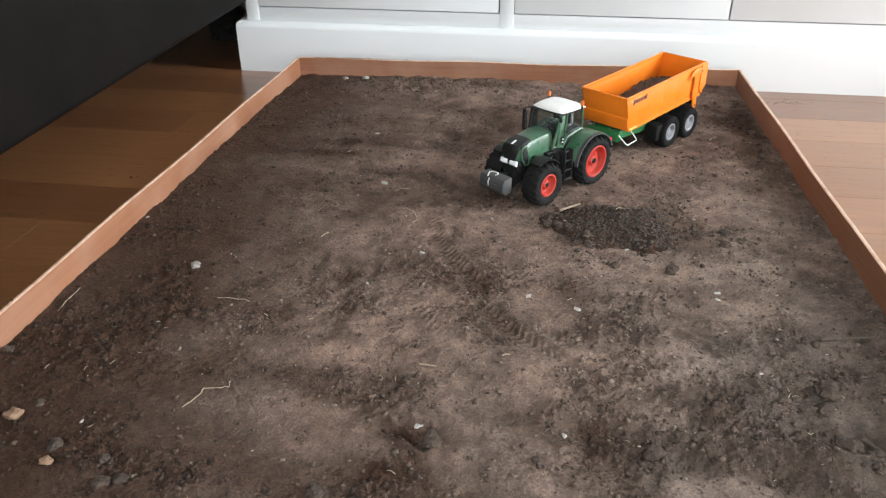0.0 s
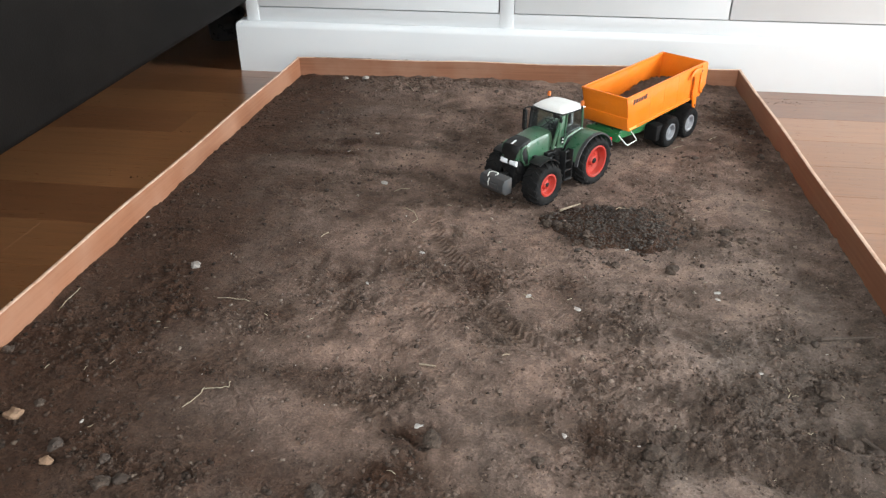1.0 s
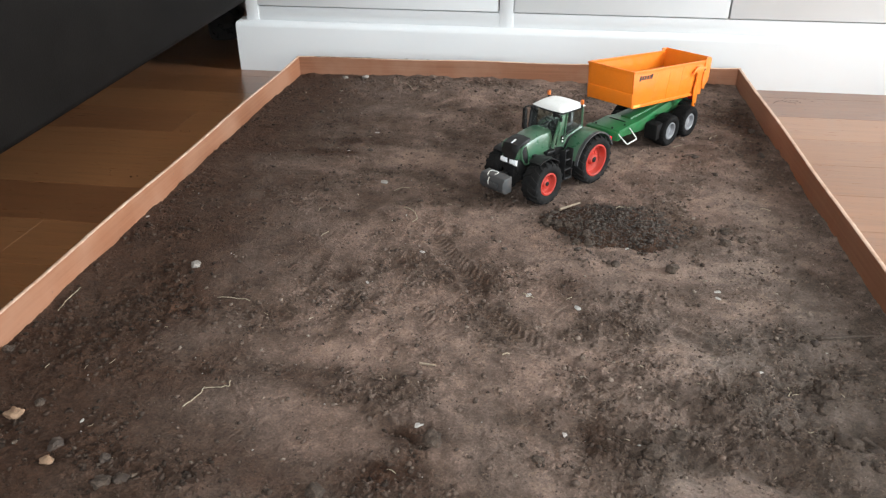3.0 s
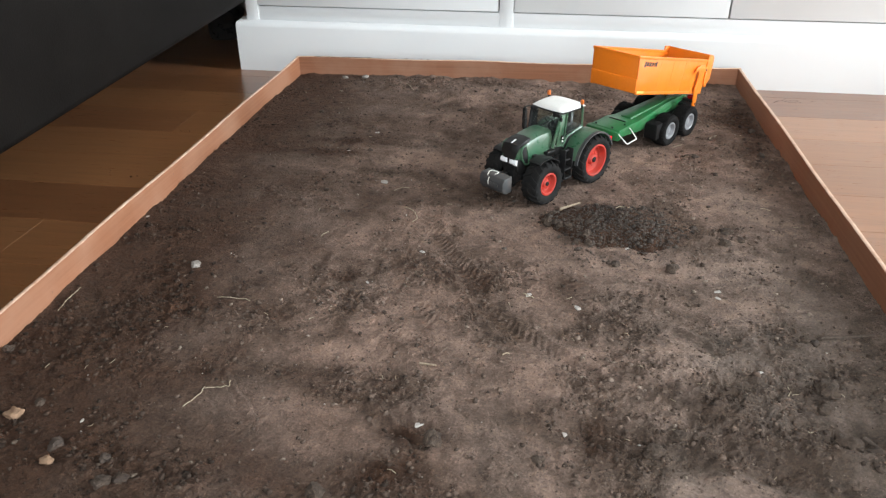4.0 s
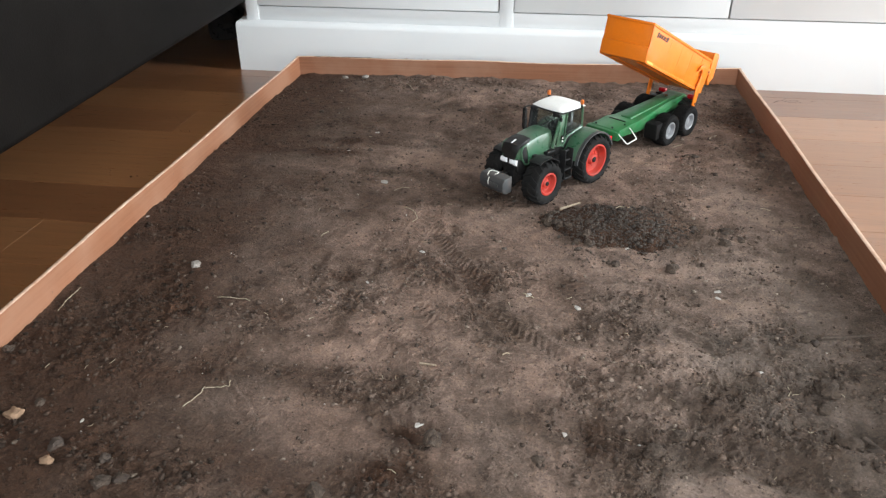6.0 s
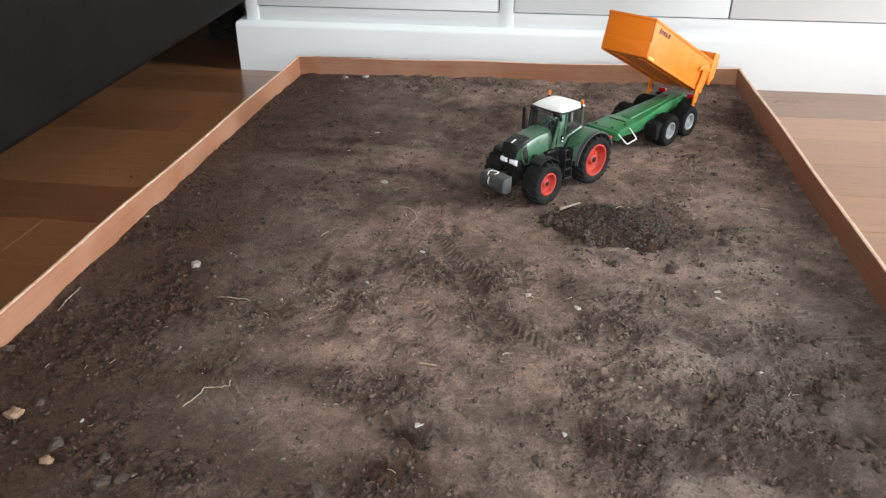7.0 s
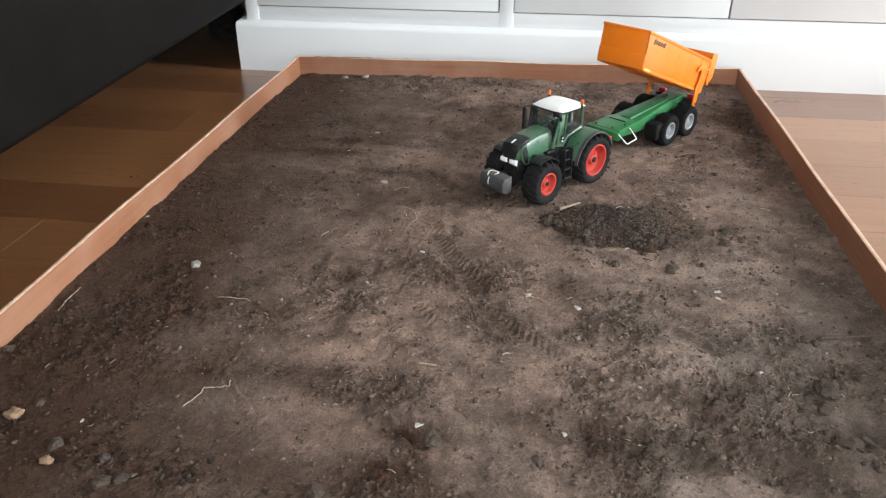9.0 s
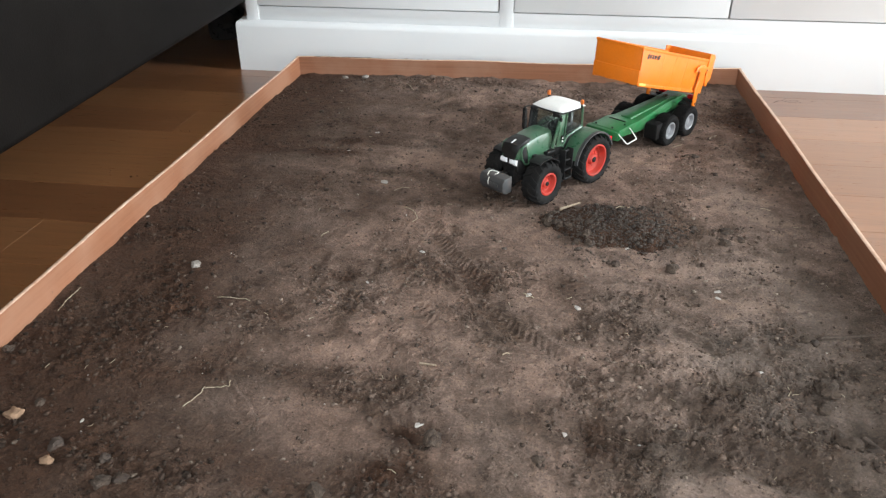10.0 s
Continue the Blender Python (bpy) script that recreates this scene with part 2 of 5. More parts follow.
def arc(cx, cz, r, a0, a1, n):
    return [(cx + r * math.cos(radians(a0 + (a1 - a0) * k / n)), cz + r * math.sin(radians(a0 + (a1 - a0) * k / n))) for k in range(n + 1)]


# ---------------------------------------------------------------- the room
FLOOR_Z = -0.02


def room():
    bm = bmesh.new()
    box(bm, (-2.0, -1.2, FLOOR_Z - 0.10), (4.50, 2.0, FLOOR_Z - 0.009))
    floor = tagged(link_mesh("floor", bm, FLOOR_SLAB, None, False), "warm brown oak plank floor, slightly glossy", "floor", kind="structure")
    # walls, with two tall window openings; near-left return added unseen to block south light
    for name, pieces in (
        ("wall_north", [((-2.1, 2.0, -0.1), (4.60, 2.1, 2.5))]),
        ("wall_west", [((-2.1, -0.22, -0.1), (-2.0, 2.0, 2.5))]),
        ("wall_east", [((4.50, -1.3, -0.1), (4.60, 0.46, 2.5)), ((4.50, 1.50, -0.1), (4.60, 2.0, 2.5)), ((4.50, 0.46, -0.1), (4.60, 1.50, 0.54)), ((4.50, 0.46, 2.30), (4.60, 1.50, 2.5))]),
        ("wall_south_light_block", [((-2.0, -0.22, -0.1), (-0.32, -0.12, 2.5)), ((-0.42, -1.3, -0.1), (-0.32, -0.22, 2.5)), ((-0.32, -1.3, -0.1), (-0.29, -1.2, 2.5)), ((0.41, -1.3, -0.1), (4.50, -1.2, 2.5)), ((-0.29, -1.3, -0.1), (0.41, -1.2, 0.18)), ((-0.29, -1.3, 1.92), (0.41, -1.2, 2.5))]),
    ):
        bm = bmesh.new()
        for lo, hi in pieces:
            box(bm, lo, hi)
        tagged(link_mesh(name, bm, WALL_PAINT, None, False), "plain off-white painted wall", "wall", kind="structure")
    bm = bmesh.new()
    box(bm, (-2.1, -1.3, 2.5), (4.60, 2.1, 2.6))
    tagged(link_mesh("ceiling", bm, CEIL_PAINT, None, False), "plain white painted ceiling", "ceiling", kind="structure")
    return floor


floor = room()


def cabinet():
    c = thing("cabinet", "white lacquered cabinet with drawers on a tall plinth", "cabinet")
    x0, x1 = -0.622, 1.36
    bm = bmesh.new()
    prism(bm, [(1.4555, FLOOR_Z), (1.4555, 0.066), (1.4575, 0.0715), (1.462, 0.0745), (1.500, 0.0765), (1.500, FLOOR_Z)], 0, 1)
    for v in bm.verts:
        v.co = Vector((x1 if v.co.y > 0.5 else x0, v.co.x, v.co.z))
    box(bm, (x0, 1.500, FLOOR_Z), (x1, 1.92, 0.0755), 0.002)
    part("plinth", bm, WHITE_PAINT, c)
    bm = bmesh.new()
    box(bm, (-0.605, 1.500, 0.076), (x1 - 0.017, 1.92, 0.86), 0.002)
    part("carcass", bm, WHITE_PAINT, c)
    xs = [(-0.605, -0.5795), (-0.1010, -0.0740), (0.3235, 0.3265), (x1 - 0.045, x1 - 0.017)]
    for a, b in xs[:2] + xs[3:]:
        bm = bmesh.new()
        box(bm, (a, 1.477, 0.0755), (b, 1.5, 0.86), 0.0012)
        part("stile", bm, WHITE_PAINT, c)
    bm = bmesh.new()
    box(bm, (-0.579, 1.4785, 0.0755), (x1 - 0.0455, 1.5, 0.1025), 0.0012)
    part("bottom_rail", bm, WHITE_PAINT, c)
    bm = bmesh.new()
    box(bm, (-0.579, 1.496, 0.1025), (x1 - 0.0455, 1.502, 0.85))
    part("gap", bm, GAP_DARK, c)
    for a, b in ((-0.5785, -0.1035), (-0.0730, 0.3185), (0.3215, 0.8070), (0.8100, x1 - 0.046)):
        for z0, z1 in ((0.1045, 0.345), (0.348, 0.59), (0.593, 0.84)):
            bm = bmesh.new()
            box(bm, (a, 1.477, z0), (b, 1.494, z1), 0.001)
            part("drawer_front", bm, WHITE_PAINT, c)
    bm = bmesh.new()
    box(bm, (-0.615, 1.465, 0.861), (x1, 1.93, 0.885), 0.002)
    part("top_board", bm, WHITE_PAINT, c)


cabinet()


def sofa():
    s = thing("sofa", "black leather sofa on round black feet, with an added tall back shading the sandbox", "sofa")
    bm = bmesh.new()
    t = pose(-0.572, 0.948, 0, 0, 0, 3.0)
    box(bm, (-0.85, -0.75, 0.110), (0.0, 0.87, 0.34), 0.012, t, 4)
    part("base", bm, LEATHER, s)
    for a, b in ((-0.74, 0.055), (0.065, 0.86)):
        bm = bmesh.new()
        box(bm, (-0.90, a, 0.341), (-0.212, b, 0.47), 0.035, t, 5)
        part("seat_cushion", bm, LEATHER, s)
    # unseen tall back, added to keep light off the left of the sandbox
    bm = bmesh.new()
    box(bm, (-0.210, -0.75, 0.341), (0.0, 0.87, 0.82), 0.04, t, 5)
    part("shading_backrest", bm, LEATHER, s)
    for x, y in ((-0.148, 0.775), (-0.148, -0.65), (-0.75, 0.775), (-0.75, -0.65)):
        bm = bmesh.new()
        lathe(bm, [(0, FLOOR_Z), (0.033, FLOOR_Z), (0.036, FLOOR_Z + 0.006), (0.037, 0.014), (0.039, 0.022), (0.049, 0.030), (0.052, 0.038), (0.049, 0.046), (0.038, 0.053), (0.034, 0.0625), (0.034, 0.1105), (0, 0.1105)], 36, t @ Matrix.Translation((x, y, 0)) @ Matrix(((1, 0, 0, 0), (0, 0, 1, 0), (0, 1, 0, 0), (0, 0, 0, 1))))
        part("foot", bm, FOOT_BLACK, s)


sofa()

# ---------------------------------------------------------------- the sandbox
BX0, BX1, BY0, BY1 = -0.471, 0.337, 0.25, 1.393
RIM_Z = 0.032
SKEW = 0.030      # the far board runs slightly askew


def sandbox():
    s = thing("sandbox", "low sandbox of reddish plywood boards standing on the floor", "sandbox")
    th = 0.0048
    ends = [(Vector((BX0, BY0)), Vector((BX0, BY1 - SKEW / 2)), Vector((-1, 0))),
            (Vector((BX1, BY0)), Vector((BX1, BY1 + SKEW / 2)), Vector((1, 0))),
            (Vector((BX0 - th, BY1 - SKEW / 2)), Vector((BX1 + th, BY1 + SKEW / 2)), Vector((0, 1))),
            (Vector((BX0 - th, BY0)), Vector((BX1 + th, BY0)), Vector((0, -1)))]
    rng = random.Random(4)
    for a, b, out in ends:
        bm = bmesh.new()
        n = 90
        rows = []
        for k in range(n + 1):
            p = a.lerp(b, k / n)
            wave = 0.0009 * math.sin(k * 0.21) + rng.uniform(-0.00025, 0.00025)
            q = p + out * th
            top = RIM_Z + wave
            rows.append([bm.verts.new(c) for c in ((p.x, p.y, FLOOR_Z), (p.x, p.y, top - 0.0007), (p.x + out.x * 0.001, p.y + out.y * 0.001, top), (q.x - out.x * 0.001, q.y - out.y * 0.001, top), (q.x, q.y, top - 0.0007), (q.x, q.y, FLOOR_Z))])
        for u, w in zip(rows, rows[1:]):
            for i in range(6):
                f = bm.faces.new((u[i], u[(i + 1) % 6], w[(i + 1) % 6], w[i]))
                f.material_index = 1 if i in (1, 2, 3) else 0
        bm.faces.new(rows[0])
        bm.faces.new(rows[-1][::-1])
        part("board", bm, [RIM_BOARD, RIM_EDGE], s)
    bm = bmesh.new()
    box(bm, (BX0, BY0, FLOOR_Z), (BX1, BY1 - SKEW / 2, FLOOR_Z + 0.004))
    part("bottom", bm, RIM_BOARD, s)


sandbox()


# ---------------------------------------------------------------- the soil
STEP = 0.00130
NX, NY = int((BX1 - BX0) / STEP) + 1, int((BY1 + 0.012 - BY0) / STEP) + 1
GX, GY = np.meshgrid(np.linspace(BX0, BX1, NX), np.linspace(BY0, BY1 + 0.012, NY))
rs = np.random.RandomState(7)


def grain(size, seed):
    """Smooth value noise over the bed, about -1 to 1, with bumps of that size in metres."""
    r = np.random.RandomState(seed)
    # each layer lies at its own angle, so that no layer shows its grid
    a = seed * 1.1
    c, s = math.cos(a), math.sin(a)
    fx, fy = (GX * c + GY * s) / size, (GY * c - GX * s) / size
    fx, fy = fx - fx.min() + 1, fy - fy.min() + 1
    g = r.uniform(-1, 1, (int(fy.max()) + 3, int(fx.max()) + 3))
    ix, iy = fx.astype(int), fy.astype(int)
    u, v = fx - ix, fy - iy
    u, v = u * u * u * (u * (u * 6 - 15) + 10), v * v * v * (v * (v * 6 - 15) + 10)
    return (g[iy, ix] * (1 - u) + g[iy, ix + 1] * u) * (1 - v) + (g[iy + 1, ix] * (1 - u) + g[iy + 1, ix + 1] * u) * v


def near(cx, cy, rx, ry):
    return np.exp(-((GX - cx) / rx) ** 2 - ((GY - cy) / ry) ** 2)


def along(points):
    """Distance from a polyline, and the length run along it, for every place of the bed."""
    best, run, length, side = np.full(GX.shape, 9.0), np.zeros(GX.shape), 0.0, np.zeros(GX.shape)
    for (ax, ay), (bx, by) in zip(points, points[1:]):
        dx, dy = bx - ax, by - ay
        n = math.hypot(dx, dy)
        t = np.clip(((GX - ax) * dx + (GY - ay) * dy) / n ** 2, 0, 1)
        d = np.hypot(GX - ax - t * dx, GY - ay - t * dy)
        s = ((GX - ax) * dy - (GY - ay) * dx) / n
        m = d < best
        best[m], run[m], side[m] = d[m], (length + t * n)[m], s[m]
        length += n
    return best, run, side


def field(spots):
    return sum(a * near(cx, cy, rx, ry) for cx, cy, rx, ry, a in spots)


# where the ground is loose and crumbly (1) or smooth and trodden (0)
loose = 0.20 + 0.42 * grain(0.09, 1) + 0.38 * grain(0.04, 2) + 0.28 * grain(0.018, 3)
loose += field([
    (0.215, 0.500, 0.085, 0.085, 0.75), (0.090, 0.630, 0.060, 0.025, 0.70), (-0.050, 0.655, 0.050, 0.035, 0.65), (0.200, 0.605, 0.040, 0.030, 0.55), (0.080, 0.470, 0.060, 0.050, 0.55),
    (-0.090, 0.400, 0.045, 0.035, 0.65), (-0.300, 0.375, 0.060, 0.018, 0.70), (-0.455, 0.665, 0.014, 0.090, 0.60), (-0.140, 0.487, 0.030, 0.020, 0.50), (0.010, 0.505, 0.080, 0.050, 0.30),
    (0.170, 0.815, 0.045, 0.040, 0.60), (-0.250, 1.025, 0.060, 0.025, 0.40), (0.315, 1.200, 0.025, 0.120, 0.60), (0.255, 1.220, 0.040, 0.080, 0.35), (-0.340, 0.572, 0.050, 0.030, 0.45), (-0.265, 0.500, 0.05, 0.018, 0.35)])
loose -= field([
    (0.135, 0.565, 0.028, 0.050, 0.70), (0.200, 0.690, 0.070, 0.060, 0.40), (0.100, 0.705, 0.060, 0.020, 0.50), (0.240, 0.900, 0.045, 0.080, 0.50), (0.125, 1.010, 0.060, 0.050, 0.60),
    (-0.160, 0.565, 0.055, 0.030, 0.60), (-0.200, 0.640, 0.04, 0.05, 0.35), (-0.185, 0.525, 0.050, 0.022, 0.70), (-0.305, 0.530, 0.040, 0.022, 0.50), (-0.310, 0.680, 0.040, 0.050, 0.60), (-0.323, 0.925, 0.060, 0.035, 0.70),
    (-0.270, 1.190, 0.090, 0.070, 0.50), (-0.184, 0.989, 0.050, 0.035, 0.60), (-0.215, 0.445, 0.060, 0.035, 0.60), (-0.150, 0.420, 0.050, 0.022, 0.60), (0.105, 0.487, 0.028, 0.018, 0.60), (0.145, 0.412, 0.040, 0.020, 0.60)])
loose = np.clip(loose, 0, 1)
height = 0.0026 * grain(0.16, 11) + 0.0017 * grain(0.07, 12) + 0.0011 * grain(0.033, 13)
height += (0.0004 + 0.0017 * loose) * grain(0.014, 14) + (0.00025 + 0.0017 * loose) * grain(0.0075, 15)
height += (0.0005 + 0.0017 * loose) * np.abs(grain(0.0046, 16)) + (0.00036 + 0.0008 * loose) * grain(0.0029, 17) + (0.00008 + 0.00030 * loose) * rs.uniform(-1, 1, GX.shape)
# fine raking lines, drawn across the bed
height += 0.0005 * np.clip(grain(0.05, 51), 0, 1) * np.sin((GY + 0.012 * grain(0.06, 52)) * math.tau / 0.011)
# wheel ruts with the print of the lugs: the path, its width, depth, least wear, and height of the lugs
for path, width, depth, least, lug in (
    ([(-0.136, 0.883), (-0.128, 0.787), (-0.098, 0.715), (-0.062, 0.664), (-0.048, 0.624), (-0.020, 0.584), (0.010, 0.558), (0.045, 0.530)], 0.024, 0.0019, 0.40, 0.0011),
    ([(-0.028, 0.690), (0.006, 0.640), (0.020, 0.605), (0.046, 0.571), (0.075, 0.548)], 0.030, 0.0006, 0.30, 0.0011),
    ([(-0.130, 0.640), (-0.110, 0.600), (-0.090, 0.570), (-0.055, 0.545)], 0.026, 0.0004, 0.1, 0.0006),
    ([(-0.206, 0.672), (-0.200, 0.645), (-0.180, 0.600), (-0.152, 0.566)], 0.020, 0.0022, 0.4, 0.0004),
    ([(-0.235, 0.700), (-0.238, 0.640), (-0.222, 0.600), (-0.200, 0.563)], 0.020, 0.0016, 0.2, 0.0004),
    ([(-0.000, 0.750), (-0.041, 0.706), (-0.049, 0.658), (-0.023, 0.610), (0.031, 0.571)], 0.022, 0.0010, 0.1, 0.0007),
    ([(0.232, 1.171), (0.123, 0.996), (0.060, 0.911), (0.004, 0.821), (-0.014, 0.761)], 0.026, 0.0012, 0.0, 0.0006),
    ([(0.134, 0.597), (0.148, 0.586), (0.160, 0.572)], 0.018, 0.0028, 0.9, 0.0),
    ([(-0.112, 0.446), (-0.092, 0.436), (-0.076, 0.426)], 0.013, 0.0040, 0.9, 0.0),
    ([(-0.260, 0.490), (-0.240, 0.466), (-0.212, 0.432)], 0.007, -0.0011, 0.9, 0.0),
):
    d, run, side = along(path)
    fade = np.clip(0.45 + 0.9 * grain(0.06, 21) + 0.5 * grain(0.025, 22), least, 1)
    d = np.abs(d + 0.0030 * grain(0.022, 23) + 0.0012 * grain(0.008, 24))
    inside = np.clip(1.25 - d / (width / 2), 0, 1) ** 0.6 if lug else np.exp(-(d / (width * 0.5)) ** 2)
    shoulder = np.exp(-((d - width * 0.62) / (width * 0.17)) ** 2)
    lugs = np.clip(np.sin((run + np.abs(side) * 0.75) * math.tau / 0.0080) * 2.0, -1, 1) * np.clip(0.6 + 0.9 * grain(0.028, 25), 0, 1)
    height += fade * (-depth * inside + depth * 0.6 * shoulder + lug * lugs * np.clip(inside * 1.5, 0, 1))
# long low swells, hollows and the banks along the boards
for cx, cy, rx, ry, a in (
    (-0.126, 1.278, 0.10, 0.04, 0.009), (-0.186, 1.151, 0.09, 0.03, 0.006), (-0.068, 1.302, 0.05, 0.03, 0.007), (-0.386, 0.944, 0.10, 0.03, 0.007),
    (-0.195, 1.003, 0.07, 0.025, 0.005), (-0.247, 0.943, 0.08, 0.016, -0.005), (-0.386, 1.194, 0.06, 0.05, -0.004), (0.242, 1.076, 0.03, 0.06, 0.006),
    (-0.152, 0.807, 0.05, 0.02, 0.006), (0.049, 0.457, 0.022, 0.018, -0.007), (0.187, 0.437, 0.030, 0.020, -0.010), (0.128, 0.430, 0.014, 0.010, -0.005), (0.252, 0.477, 0.020, 0.012, -0.007), (0.133, 0.544, 0.05, 0.03, 0.005),
    (0.226, 0.450, 0.05, 0.015, 0.008), (0.174, 0.492, 0.05, 0.03, 0.005), (-0.091, 0.441, 0.022, 0.010, -0.007), (-0.268, 0.538, 0.08, 0.03, 0.004),
):
    height += a * near(cx, cy, rx, ry)
edge = np.minimum(GX - BX0, BX1 - GX)
height += 0.0012 * np.exp(-(edge / 0.015) ** 2) * (0.2 + 1.2 * grain(0.03, 31))
height += 0.004 * np.exp(-((BY1 - GY) / 0.03) ** 2) * (0.1 + 0.7 * grain(0.045, 32) + 0.7 * grain(0.018, 33))
# the ground is level where the wheels stand
for cx, cy in ((0.061, 0.942), (0.008, 0.984), (0.001, 0.870), (-0.049, 0.909), (0.174, 1.094), (0.207, 1.137), (0.119, 1.135), (0.152, 1.179)):
    k = near(cx, cy, 0.034, 0.034)
    height = height * (1 - k) + k * 0.0
# the ground under the heap stays level
k = near(0.093, 0.812, 0.075, 0.055)
height = height * (1 - k)


def ground(x, y):
    i = min(max(int((y - BY0) / STEP * (NY - 1) * STEP / (BY1 + 0.012 - BY0)), 0), NY - 1)
    j = min(max(int(round((x - BX0) / (BX1 - BX0) * (NX - 1))), 0), NX - 1)
    return float(height[i, j])


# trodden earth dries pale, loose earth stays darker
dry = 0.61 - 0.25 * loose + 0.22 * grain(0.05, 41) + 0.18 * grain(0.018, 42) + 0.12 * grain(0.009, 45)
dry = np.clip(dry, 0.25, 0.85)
# shade beside the sofa, painted into the soil tone at the left
left_shade = np.clip((-0.205 + 0.10 * np.clip((0.72 - GY) / 0.35, 0, 1) - GX + 0.07 * grain(0.12, 43) + 0.03 * grain(0.03, 44)) / 0.23, 0, 1)
dry *= 1 - 0.97 * left_shade ** 0.75
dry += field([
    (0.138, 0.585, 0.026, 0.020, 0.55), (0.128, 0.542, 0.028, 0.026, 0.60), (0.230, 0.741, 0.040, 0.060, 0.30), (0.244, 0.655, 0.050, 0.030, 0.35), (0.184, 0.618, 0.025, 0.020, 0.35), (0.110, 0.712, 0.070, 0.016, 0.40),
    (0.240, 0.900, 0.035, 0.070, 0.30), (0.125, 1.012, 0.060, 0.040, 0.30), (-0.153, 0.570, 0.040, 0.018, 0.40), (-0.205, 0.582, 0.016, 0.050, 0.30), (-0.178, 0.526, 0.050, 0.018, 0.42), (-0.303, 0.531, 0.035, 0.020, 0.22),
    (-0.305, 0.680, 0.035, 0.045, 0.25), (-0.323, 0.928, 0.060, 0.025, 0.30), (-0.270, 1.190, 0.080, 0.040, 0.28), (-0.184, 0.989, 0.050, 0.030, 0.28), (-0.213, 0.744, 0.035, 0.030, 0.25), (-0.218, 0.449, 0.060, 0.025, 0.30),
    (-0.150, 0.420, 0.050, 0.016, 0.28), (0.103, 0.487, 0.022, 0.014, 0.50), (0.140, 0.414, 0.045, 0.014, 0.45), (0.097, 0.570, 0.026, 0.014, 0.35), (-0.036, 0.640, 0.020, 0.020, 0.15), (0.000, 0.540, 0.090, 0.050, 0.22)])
# darker patches, and a darker strip along the far right board
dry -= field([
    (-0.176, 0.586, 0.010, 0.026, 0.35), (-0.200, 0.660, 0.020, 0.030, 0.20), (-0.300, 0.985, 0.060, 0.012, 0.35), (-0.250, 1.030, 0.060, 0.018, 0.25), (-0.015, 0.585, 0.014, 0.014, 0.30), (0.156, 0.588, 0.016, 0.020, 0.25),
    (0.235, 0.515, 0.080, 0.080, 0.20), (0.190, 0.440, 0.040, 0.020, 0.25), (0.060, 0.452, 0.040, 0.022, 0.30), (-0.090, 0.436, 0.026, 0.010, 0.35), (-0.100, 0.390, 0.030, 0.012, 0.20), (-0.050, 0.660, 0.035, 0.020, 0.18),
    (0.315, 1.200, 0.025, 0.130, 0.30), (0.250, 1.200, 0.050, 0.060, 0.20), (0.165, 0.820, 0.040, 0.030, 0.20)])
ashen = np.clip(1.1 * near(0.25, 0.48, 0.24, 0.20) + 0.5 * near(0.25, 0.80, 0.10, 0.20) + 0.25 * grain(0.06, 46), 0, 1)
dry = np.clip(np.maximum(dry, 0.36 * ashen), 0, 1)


def soil_bed():
    co = np.stack([GX, GY, height], -1).reshape(-1, 3)
    idx = np.arange(NX * NY).reshape(NY, NX)
    q = np.stack([idx[:-1, :-1], idx[:-1, 1:], idx[1:, 1:], idx[1:, :-1]], -1).reshape(-1, 4)
    me = bpy.data.meshes.new("soil_bed")
    me.vertices.add(len(co))
    me.vertices.foreach_set("co", co.ravel())
    me.loops.add(q.size)
    me.loops.foreach_set("vertex_index", q.ravel())
    me.polygons.add(len(q))
    me.polygons.foreach_set("loop_start", np.arange(0, q.size, 4))
    me.update(calc_edges=True)
    # dryness, with the left-hand shade painted in
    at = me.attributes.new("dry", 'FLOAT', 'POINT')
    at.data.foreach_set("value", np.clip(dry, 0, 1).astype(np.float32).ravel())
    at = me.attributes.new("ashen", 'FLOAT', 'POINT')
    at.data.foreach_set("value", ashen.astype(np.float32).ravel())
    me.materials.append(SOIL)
    me.shade_smooth()
    tagged(new("soil_bed", me), "dry brown garden soil with ruts and crumbs", "soil", kind="structure")


soil_bed()

ICO = bmesh.new()
bmesh.ops.create_icosphere(ICO, subdivisions=1, radius=1)
ICO_V = np.array([v.co[:] for v in ICO.verts])
ICO_F = np.array([[v.index for v in f.verts] for f in ICO.faces])
ICO.free()


